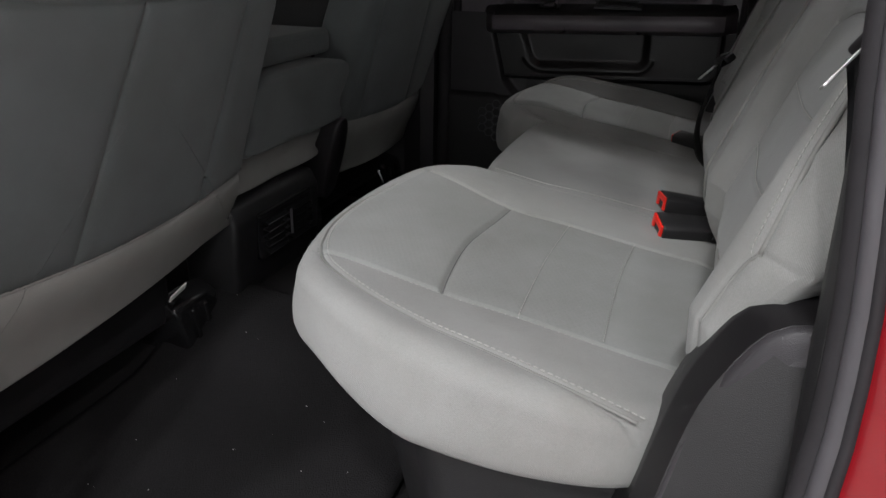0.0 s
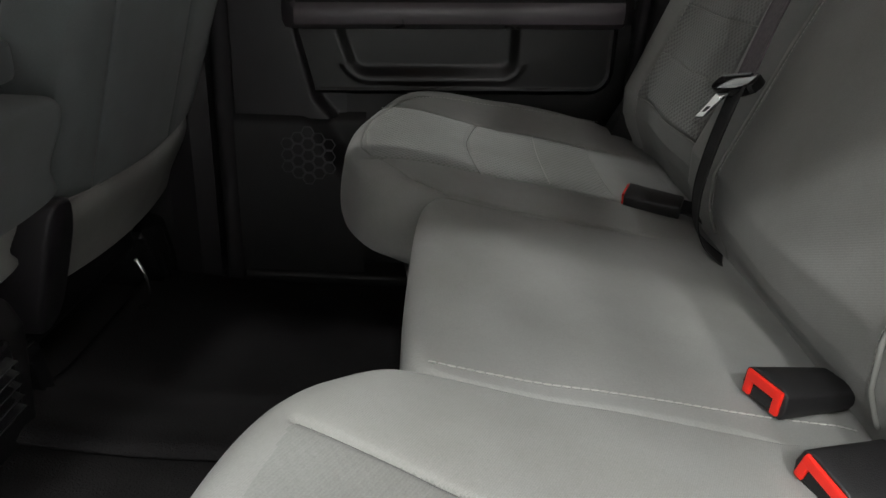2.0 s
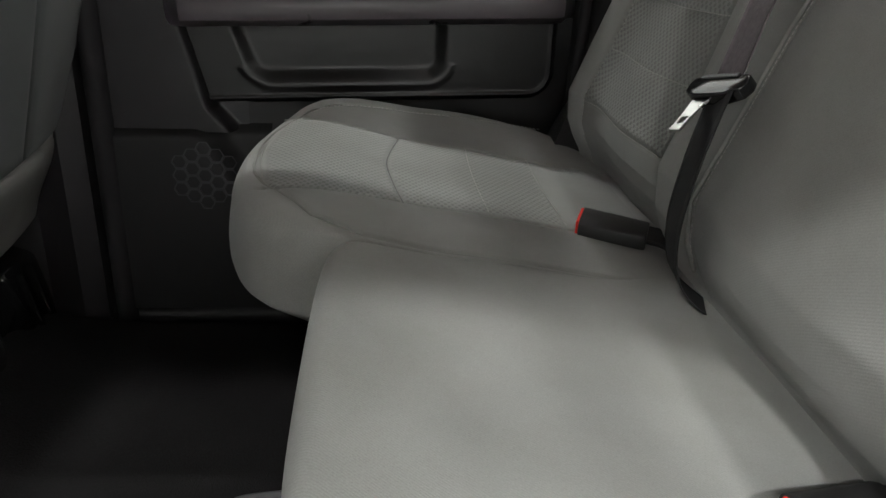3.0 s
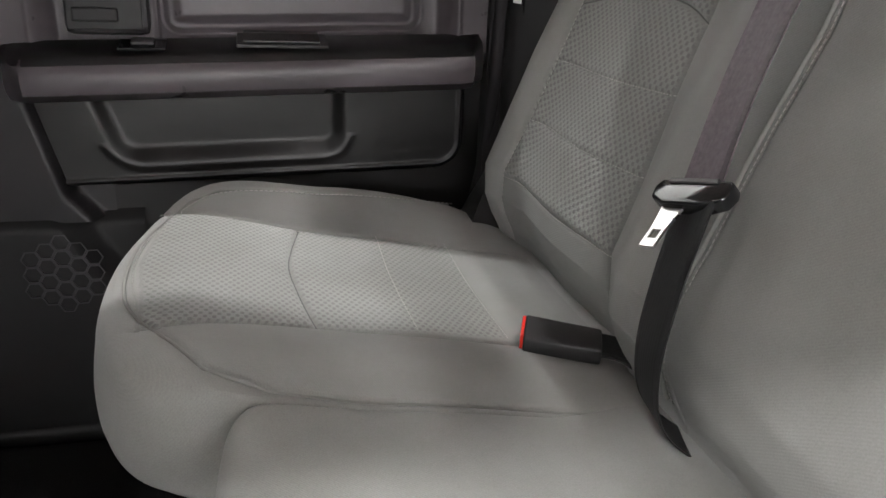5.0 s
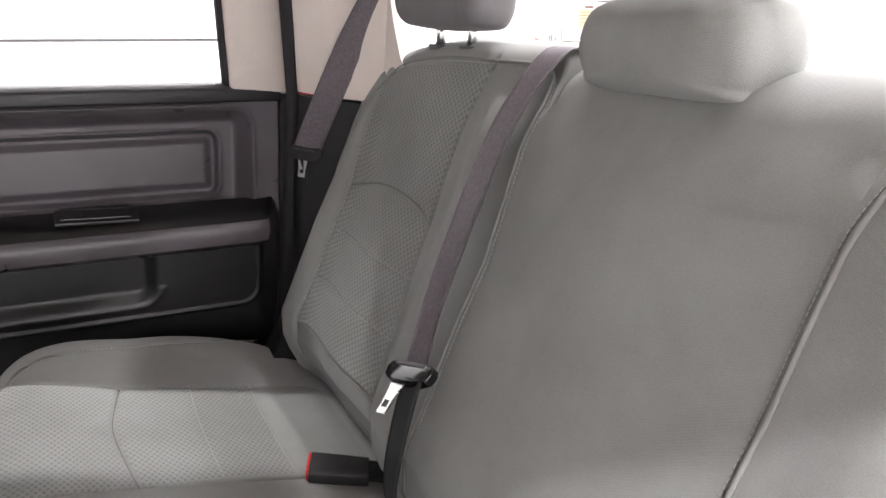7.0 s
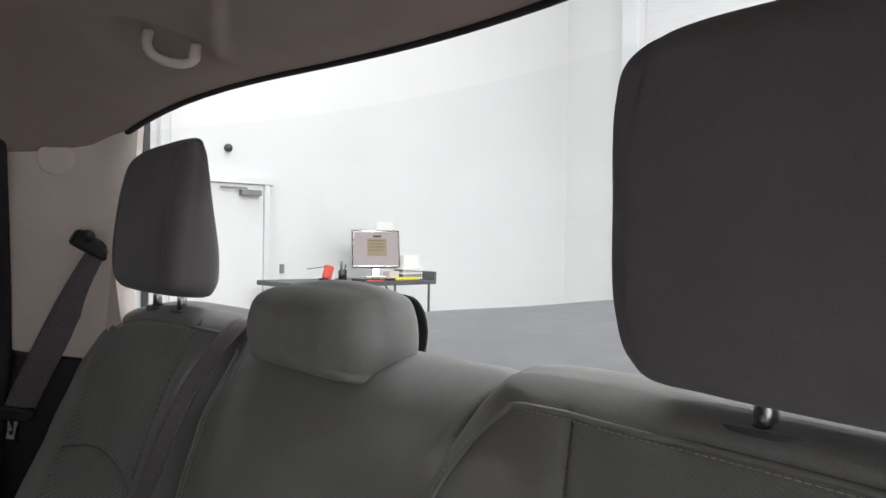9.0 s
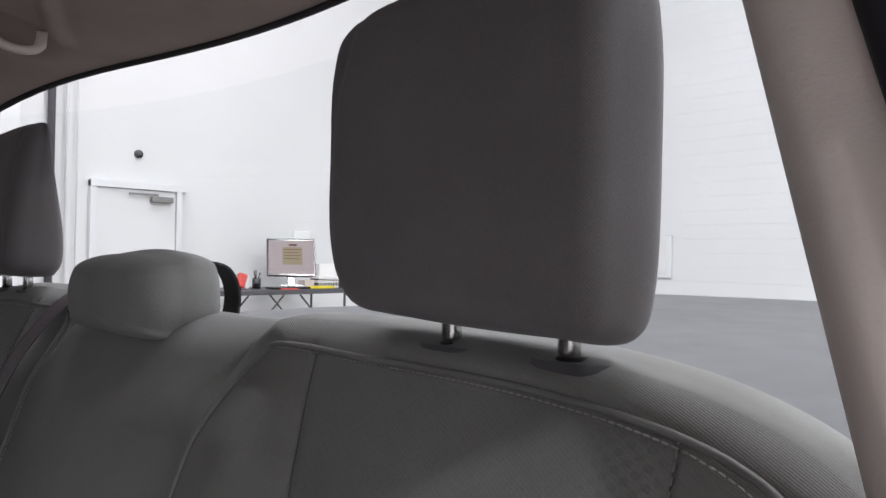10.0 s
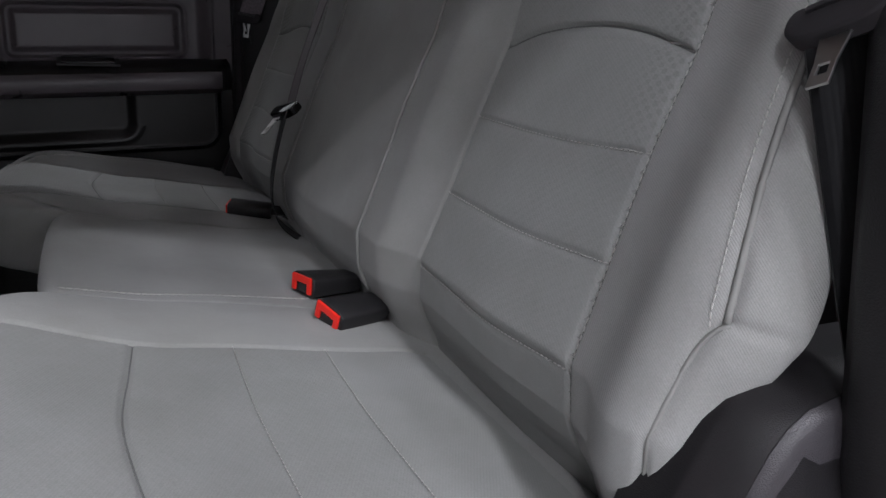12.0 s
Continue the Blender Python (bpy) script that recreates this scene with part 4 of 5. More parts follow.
    for x0, x1, y0, y1, nm in ((-0.455, -0.362, 0.722, 0.750, "grip_slot"),):
        ring = box("slot_rim", (x0 - 0.008, y0 - 0.006, skew(-0.41, 0.7249)), (x1 + 0.010, y1 + 0.004, skew(-0.41, 0.7299)), DOORSHADE, a, bevel=0.002)
        box(nm, (x0, y0, skew(-0.41, 0.7301)), (x1, y1, skew(-0.41, 0.7319)), GLOSS, a, bevel=0.0006)
        box("slot_lip", (x0, y1 - 0.003, skew(-0.41, 0.7301)), (x1, y1 + 0.004, skew(-0.41, 0.7335)), BLACK, a, bevel=0.002)
    sw = box("switch_plate", (-0.600, 0.716, skew(-0.57, 0.7249)), (-0.545, 0.745, skew(-0.57, 0.7289)), GLOSS, a, bevel=0.002)
    box("window_switch", (-0.585, 0.722, skew(-0.57, 0.7290)), (-0.558, 0.738, skew(-0.57, 0.734)), CHARCOAL, sw, bevel=0.003)
    for piece in [a.children[k] for k in range(len(a.children)) if a.children[k].name.split(".")[0] != "armrest_top"]:
        for ob in [piece] + list(piece.children):
            for v in ob.data.vertices:
                v.co.z += 0.0012 + 0.28 * (v.co.y - 0.735)
    # handle in its bezel
    hb = box("handle_bezel", (-0.665, 0.764, skew(-0.6, 0.735)), (-0.566, 0.792, skew(-0.6, 0.822)), CHARCOAL, d, bevel=0.012)
    box("handle_cup", (-0.660, 0.7600, skew(-0.6, 0.742)), (-0.574, 0.7638, skew(-0.6, 0.815)), BLACK, hb, bevel=0.0015)
    from_bm("lever", turned(block((-0.045, -0.011, -0.010), (0.036, 0.008, 0.012), 0.006, 3), pose(-0.617, 0.752, skew(-0.6, 0.792), -18, 0, 0)), CHARCOAL, hb)
    box("lock_knob", (-0.652, 0.749, skew(-0.6, 0.752)), (-0.60, 0.7602, skew(-0.6, 0.768)), BLACK, hb, bevel=0.003)
    # forward shield, ledge and loudspeaker
    relief("front_shield", np.linspace(-0.828, -0.630, 60), np.linspace(0.495, 0.700, 50), lambda x, z: (x, 0.746 + 0.030 * step(x - np.where(z > 0.53, 0.26, 0.9) * (0.53 - z), -0.688, -0.672), z), CHARCOAL, d, "grey plastic shield")
    pod = relief("speaker_pod", np.linspace(-0.835, -0.595, 70), np.linspace(0.20, 0.515, 80), lambda x, z: (x, 0.735 + 0.028 * step(x + 0.55 * (z - 0.42), -0.665, -0.615) + 0.02 * step(z, 0.485, 0.512), z), BLACK, d, "black loudspeaker housing")
    cells = []
    r = 0.0125
    for i in range(-3, 4):
        for j in range(-3, 4):
            cx, cz = -0.695 + i * r * 1.5, 0.430 + (j + 0.5 * (i % 2)) * r * 1.732
            if math.hypot(cx + 0.695, cz - 0.430) > 0.052:
                continue
            ring = [(cx + r * 0.99 * math.cos(k * math.pi / 3), cz + r * 0.99 * math.sin(k * math.pi / 3)) for k in range(6)]
            cells.append(ring)
    bm = bmesh.new()
    for ring in cells:
        outer = [bm.verts.new((x, 0.7315, z)) for x, z in ring]
        cx, cz = np.mean([p[0] for p in ring]), np.mean([p[1] for p in ring])
        inner = [bm.verts.new((cx + (x - cx) * 0.84, 0.7315, cz + (z - cz) * 0.84)) for x, z in ring]
        deep = [bm.verts.new((cx + (x - cx) * 0.84, 0.7345, cz + (z - cz) * 0.84)) for x, z in ring]
        for k in range(6):
            k2 = (k + 1) % 6
            bm.faces.new((outer[k], outer[k2], inner[k2], inner[k]))
            bm.faces.new((inner[k], inner[k2], deep[k2], deep[k]))
    from_bm("grille", bm, GREYRUBBER, pod, "grey hexagonal loudspeaker grille")
    return tagged(d, "dark grey plastic rear door with pocket and armrest, closed", "door")


far_door()


# crumbs on the carpet
rnd = random.Random(7)
verts, faces = [], []
for i in range(22):
    x, y = rnd.uniform(-0.93, -0.52), rnd.uniform(-0.66, 0.1)
    z = float(hump(np.array(x), np.array(y))) + 0.018
    r = rnd.uniform(0.0005, 0.0013)
    k = len(verts)
    verts += [(x - r, y, z), (x + r * rnd.uniform(1, 3), y - r, z), (x, y + r, z), (x, y, z + r)]
    faces += [(k, k + 1, k + 3), (k + 1, k + 2, k + 3), (k + 2, k, k + 3), (k, k + 2, k + 1)]
tagged(obj("carpet_crumbs", verts, faces, PAPER, smooth=False), "pale crumbs scattered over the dark carpet", "crumbs", kind="stuff")

# ---- rear seats ----
ZK = [0.48, 0.515, 0.535, 0.558, 0.596, 0.664, 0.732, 0.797, 0.90, 0.975, 1.02]
XK = [-0.112, -0.124, -0.135, -0.144, -0.146, -0.119, -0.093, -0.064, -0.034, -0.010, 0.004]


def back_x(z):
    return np.interp(z, ZK, XK)


def seat_z(x):
    return 0.510 + 0.035 * step(-x, 0.12, 0.42) + 0.024 * step(-x, 0.36, 0.52) - 0.010 * step(x, -0.170, -0.120)


def outboard_seat(s):
    seat = empty("rear_seat", "grey cloth outboard rear seat with headrest", "seat", "rear bench seats")

    # cushion
    d = 0.0 if s < 0 else 0.022
    outline = [(-0.110, 0.178), (-0.110, 0.45), (-0.115, 0.600), (-0.168, 0.650 + d), (-0.215, 0.682 + d), (-0.30, 0.692 + d), (-0.40, 0.676 + d), (-0.475, 0.646 + d), (-0.535, 0.585 + d), (-0.566, 0.49), (-0.576, 0.39), (-0.566, 0.28), (-0.530, 0.200), (-0.47, 0.174), (-0.35, 0.172), (-0.22, 0.174)]
    pipe = [(-0.195, 0.672 + d), (-0.262, 0.659 + d), (-0.363, 0.638 + d), (-0.45, 0.612 + d), (-0.514, 0.566 + d), (-0.549, 0.49), (-0.558, 0.40), (-0.546, 0.31), (-0.503, 0.235), (-0.472, 0.196), (-0.42, 0.185), (-0.30, 0.183), (-0.16, 0.183)]
    if s < 0:
        pipe = pipe[:8]
    outer = [(-0.530, 0.548), (-0.46, 0.553), (-0.395, 0.553), (-0.28, 0.556), (-0.14, 0.562)]
    inner = [(-0.520, 0.258), (-0.47, 0.274), (-0.40, 0.292), (-0.28, 0.312), (-0.14, 0.325)]
    if s < 0:
        inner = [(-0.522, 0.243), (-0.474, 0.263), (-0.396, 0.286), (-0.28, 0.290), (-0.14, 0.292)]
    else:
        outer = [(-0.548, 0.548), (-0.48, 0.540), (-0.404, 0.535), (-0.29, 0.532), (-0.14, 0.530)]
        inner = [(-0.535, 0.262), (-0.485, 0.278), (-0.402, 0.292), (-0.30, 0.290), (-0.14, 0.290)]
    oy, iy = outer[2][1], inner[2][1]
    k = 0.010 if s < 0 else 0.0
    arch = [(outer[2][0], oy), (-0.414 + k, oy - 0.06), (-0.419 + k, 0.42), (-0.412 + k, iy + 0.06), (inner[2][0], iy)]
    cross = [[(x, iy + 0.004), (x - 0.004, 0.42), (x, oy + 0.002)] for x in (-0.318, -0.238)]

    def top(x, y):
        z = seat_z(x)
        z = z + (0.013 if s < 0 else 0.010) * step(y, 0.545, 0.665) * step(-x, 0.05, 0.25) + 0.004 * np.exp(-(((y - 0.235) / 0.045) ** 2)) * step(-x, 0.15, 0.35)
        return z

    def place(x, y, z):
        return np.stack([x, s * y, z], -1)

    smooth_seams = [smooth_line(q, 24) for q in (outer, inner, arch, pipe)] + [(smooth_line(q, 24), 0.11) for q in cross]
    front_panel = list(map(tuple, smooth_line(outer[:3], 8))) + list(map(tuple, smooth_line(arch, 14)[1:-1])) + list(map(tuple, smooth_line(inner[:3], 8)[::-1]))
    front_panel += [(-0.537, 0.31), (-0.549, 0.40), (-0.541, 0.49)]
    mid_panel = [tuple(p) for p in smooth_line(arch, 14)] + [(-0.238, iy + 0.004), (-0.238, oy + 0.002)]
    body = Pad(outline, top, lambda a, b: 0.438 + 0.022 * step(b, 0.48, 0.66) + 0.042 * step(-a, 0.38, 0.50), place, edge=lambda a, b: 0.005 + 0.019 * np.maximum(step(b, 0.176, 0.24), step(-a, 0.47, 0.52)), bulge=0.005, seams=smooth_seams, masks=(front_panel, mid_panel), lay=lambda a, b, h: (a, b), n=640, rings=130, worn=None if s > 0 else (lambda a, b: 0.10 + 0.0 * a))
    insert_poly = [(-0.549, 0.40), (-0.541, 0.49)] + list(map(tuple, smooth_line(outer, 20))) + list(map(tuple, smooth_line(inner, 20)[::-1])) + [(-0.537, 0.31)]
    cushion = body.pieces(seat, CLOTH, [
        ("cushion_skirt", "", lambda a, b, r: r < 12, CLOTH_RIB if s < 0 else CLOTH),
        ("front_insert", "grey cloth insert with an embossed mesh", lambda a, b, r: inside(a, b, front_panel), CLOTH_INSERT),
        ("seat_insert", "grey cloth insert with cross seams", lambda a, b, r: inside(a, b, insert_poly), CLOTH_INSERT),
        ("cushion_bolster", "", lambda a, b, r: a < 9, CLOTH_RIB if s < 0 else CLOTH),
    ])
    stitches("stitching", body.on(np.array(smooth_line(pipe[:8], 60)) + np.array((0.006, -0.004)), 0.0006, 160), THREAD, seat, 0.0065, 0.0045)
    stitches("stitching", body.on(outer, 0.0015, 140), THREAD, seat, 0.0060, 0.004, 0.0006)
    for q in (outer, inner, arch):
        tube("seam", body.on(q, 0.0003, 90), 0.0008, SEAM, seat, "", 6)
    for c in cross:
        stitches("stitching", body.on(c, 0.0015, 60), THREAD, seat, 0.005, 0.0035, 0.0006)
    tube("piping", body.on(pipe, 0.0015, 160), 0.0017, VINYL, seat)
    rear = np.array(smooth_line(outer[2:], 60))
    gathers("gathers", body.on(rear, 0.0006, 60), body.on(rear - np.array((0.0, 0.02)), 0.0002, 60), THREAD, seat, 0.0065, 0.012, 0.0009)
    base = [(-0.15, 0.21), (-0.15, 0.64), (-0.40, 0.62), (-0.49, 0.52), (-0.50, 0.30), (-0.46, 0.21)]
    extrude("seat_base", base, lambda p, q, z: (p + 0.06 * (0.44 - z) / 0.24, s * q, z), (0.24, 0.44), BLACK, seat, "black carpeted seat base", bevel=0.02)

    # backrest
    rim = [(0.166, 0.480), (0.30, 0.468), (0.50, 0.462), (0.642, 0.462), (0.650, 0.53), (0.652, 0.605), (0.662, 0.638), (0.674, 0.660), (0.680, 0.71), (0.677, 0.80), (0.667, 0.86), (0.646, 0.915), (0.606, 0.957), (0.545, 0.984), (0.45, 0.998), (0.33, 1.001), (0.215, 1.000), (0.178, 0.992), (0.167, 0.955), (0.165, 0.88), (0.164, 0.77), (0.165, 0.65)]
    if s < 0:
        rim[5:13] = [(0.652, 0.605), (0.662, 0.638), (0.667, 0.660), (0.661, 0.70), (0.645, 0.76), (0.634, 0.82), (0.630, 0.905), (0.606, 0.955)]
    else:
        rim[4:12] = [(y + 0.030 * min(1.0, (z - 0.45) / 0.1), z) for y, z in rim[4:12]]
        rim[12:14] = [(rim[12][0] + 0.028, rim[12][1]), (rim[13][0] + 0.020, rim[13][1])]
    b_out = [(0.562, 0.49), (0.560, 0.60), (0.557, 0.70), (0.555, 0.80), (0.550, 0.90), (0.541, 0.962)]
    b_in = [(0.325, 0.49), (0.320, 0.60), (0.318, 0.70), (0.308, 0.80), (0.290, 0.90), (0.272, 0.980)]
    if s < 0:
        b_out = [(0.540, 0.49), (0.535, 0.60), (0.529, 0.70), (0.527, 0.80), (0.530, 0.90), (0.531, 0.968)]
        b_in = [(0.272, 0.49), (0.285, 0.60), (0.291, 0.70), (0.287, 0.80), (0.273, 0.90), (0.258, 0.980)]
    else:
        b_out = [(0.590, 0.49), (0.582, 0.60), (0.577, 0.70), (0.582, 0.80), (0.592, 0.89), (0.600, 0.955)]
        b_in = [(0.300, 0.49), (0.306, 0.60), (0.321, 0.70), (0.338, 0.80), (0.333, 0.90), (0.305, 0.983)]
    ba, bb = b_in[3][0], b_out[3][0]
    b_arch = [(ba, 0.787), (ba + 0.05, 0.801), ((ba + bb) / 2, 0.807), (bb - 0.06, 0.803), (bb, 0.790)]

    def across(z):
        lo, hi = (float(np.interp(z, [p[1] for p in q], [p[0] for p in q])) for q in (b_in, b_out))
        return [(lo + (hi - lo) * f, z - 0.003 * math.sin(math.pi * f)) for f in (0, 0.25, 0.5, 0.75, 1)]

    rows = [across(z) for z in (0.728, 0.659, 0.590)]
    b_pipe = [(0.171, 0.53), (0.170, 0.65), (0.170, 0.78), (0.171, 0.90), (0.177, 0.955), (0.190, 0.976), (0.225, 0.981), (0.33, 0.980), (0.45, 0.977), (0.540, 0.966), (0.588, 0.944), (0.617, 0.905), (0.630, 0.845), (0.636, 0.76), (0.645, 0.660)]
    if s < 0:
        b_pipe[3:6] = [(0.178, 0.90), (0.190, 0.950), (0.206, 0.973)]
        b_pipe[-3:] = [(0.624, 0.845), (0.630, 0.76), (0.644, 0.660)]
        rim[17:19] = [(0.190, 0.990), (0.174, 0.955)]
    tail = [(0.680, 0.652), (0.664, 0.656), (0.645, 0.660), (0.636, 0.645), (0.632, 0.60), (0.630, 0.52)]

    def face(y, z):
        h = 0.024 * np.exp(-(((y - 0.612) / 0.040) ** 2)) * step(-z, -0.97, -0.80) + 0.020 * step(-y, -b_in[2][0] + 0.01, -b_in[2][0] + 0.07) * step(-z, -0.985, -0.90)
        h = h + 0.006 * np.exp(-(((y - 0.435) / 0.07) ** 2)) * np.exp(-(((z - 0.60) / 0.12) ** 2))
        h = h - 0.012 * step(y, 0.645, 0.70)
        return h

    def lean_back(y, z, h):
        return np.stack([back_x(z) - h, s * y, z], -1)

    def dense(q, n=24):
        return smooth_line(q, n)

    upper = [tuple(p) for p in dense(b_arch)] + b_out[4:] + [(0.42, 0.972), b_in[5], b_in[4]]
    middle = [tuple(p) for p in dense(b_arch)] + [(across(0.590)[4][0], 0.590), (across(0.590)[0][0], 0.590)]
    bseams = [dense(q) for q in (b_out, b_in, b_arch, b_pipe[7:], tail)] + [(dense(q), 0.45) for q in rows]
    rest = Pad(rim, face, lambda a, b: -0.062 + 0.010 * step(b, 0.80, 0.98), lean_back, edge=lambda a, b: 0.005 + 0.021 * step(a, 0.17, 0.23), bulge=0.004, taper=lambda a, b: 0.035 * step(a, 0.60, 0.66) * step(-b, -0.84, -0.68), seams=bseams, masks=(upper, middle), centre=(0.44, 0.74), lay=lambda a, b, h: (b, a), n=640, rings=130, worn=None if s > 0 else (lambda a, b: 0.08 + 0.34 * step(a, bb - 0.05, bb - 0.012) * step(b, 0.70, 0.78)))
    b_poly = list(map(tuple, dense(b_out))) + list(map(tuple, dense(b_in)[::-1]))
    rest.pieces(seat, CLOTH, [
        ("backrest_side", "", lambda a, b, r: r < 10, CLOTH_RIB if s < 0 else CLOTH),
        ("backrest_insert", "grey cloth back insert with embossed mesh", lambda a, b, r: inside(a, b, b_poly), CLOTH_INSERT),
        ("backrest_bolster", "", lambda a, b, r: a < 9, CLOTH_RIB if s < 0 else CLOTH),
    ])
    tube("piping", rest.on(b_pipe, 0.0016, 200), 0.0021, VINYL, seat)
    tube("piping", rest.on(tail[2:], 0.0006, 60), 0.0017, VINYL, seat)
    stitches("stitching", rest.on(np.array(smooth_line(b_pipe, 60)) + np.array((-0.0055, -0.003)), 0.0006, 160), THREAD, seat, 0.0048, 0.0038, 0.0006)
    stitches("stitching", rest.on(b_out, 0.0015, 140), THREAD, seat, 0.006, 0.004, 0.0006)
    edge, way = (b_out, -0.03) if s < 0 else (b_in, 0.03)
    run = np.array([q for q in smooth_line(edge, 80) if 0.56 < q[1] < 0.95])
    gathers("gathers", rest.on(run, 0.0004, 80), rest.on(run + np.array((way, 0.0)), 0.0002, 80), CLOTH, seat, 0.0125 if s < 0 else 0.007, 0.027 if s < 0 else 0.010, 0.0021 if s < 0 else 0.0009)
    for q in (b_out, b_in, b_arch):
        tube("seam", rest.on(q, 0.0003, 90), 0.0008, SEAM, seat, "", 6)
    for q in rows:
        stitches("stitching", rest.on(q, 0.0012, 50), THREAD, seat, 0.005, 0.0035, 0.0006)

    # headrest on its posts
    yc, zb, zt = (0.407 if s < 0 else 0.432), (1.010 if s < 0 else 1.014), 1.205
    wide, tall = (0.975, 0.96) if s < 0 else (1.04, 0.97)
    o = 0.012 if s < 0 else 0.0
    hr = [(yc + k * w * wide - (o if k > 0 else 0.0), zb + d * tall) for k, w, d in ((-1, 0.092, 0.006), (-1, 0.05, 0.0), (1, 0.05, 0.0), (1, 0.092, 0.006), (1, 0.106, 0.04), (1, 0.109, 0.10), (1, 0.107, 0.160), (1, 0.096, 0.189), (1, 0.05, 0.200), (-1, 0.06, 0.201), (-1, 0.103, 0.189), (-1, 0.112, 0.160), (-1, 0.109, 0.10), (-1, 0.106, 0.04))]
    if s < 0:
        hr[2:6] = [(0.452, 1.007), (0.490, 1.008), (0.501, 1.034), (0.502, 1.10)]
    else:
        hr[10:12] = [(yc - 0.094, hr[10][1] - 0.002), (yc - 0.107, hr[11][1])]
    sew = [[(yc - o / 2 + 0.0834 * k, zb + 0.012), (yc - o / 2 + 0.0869 * k, zb + 0.10), (yc - o / 2 + 0.0765 * k, zt - 0.012)] for k in (-1, 1)]
    cushion = Pad(hr, lambda y, z: 0.036 - 0.10 * (y - yc) ** 2 - 1.0 * (z - 1.10) ** 2, -0.037 if s < 0 else (lambda a, b: -0.040 + 0.040 * step(b, 1.00, 1.22)), lambda y, z, h: np.stack([-0.012 + (0.0 if s < 0 else 0.08) * (z - 1.0) - h, s * y, z], -1), edge=0.024 if s < 0 else (lambda a, b: 0.024 - 0.003 * step(b, 1.08, 1.20)), bulge=0.003, seams=[dense(q) for q in sew], depth=0.002, width=0.003, puff=0.001, n=300, rings=50)
    head = cushion.pieces(seat, CLOTH_HEAD, [("headrest", "dark grey cloth headrest", lambda a, b, r: a < 9)])[0]
    for dy in (-0.043, 0.043):
        yp = s * (yc + 0.008 + dy)
        from_bm("post", rod((0.012, yp, 0.975), (0.008, yp, 1.04), 0.0062, 14), CHROME, head, "steel headrest post", True)
        ring = [tuple(q) for q in smooth_line([(-0.019, -0.012), (0.0, -0.014), (0.019, -0.012), (0.025, 0.0), (0.019, 0.012), (0.0, 0.014), (-0.019, 0.012), (-0.025, 0.0)], 32, True)]
        g = extrude("post_guide", ring, lambda p, q, z: (0.014 + q * (1.0 if z < 0.995 else 0.86), yp + p * (1.0 if z < 0.995 else 0.90), z), (0.966, 0.988, 0.9930), GREYRUBBER, head, "dark plastic post guide")
        from_bm("collar", rod((0.014, yp, 0.980), (0.013, yp, 0.9955), 0.0092, 24), CHARCOAL, g, "", True)
    return seat


outboard_seat(-1)
outboard_seat(1)


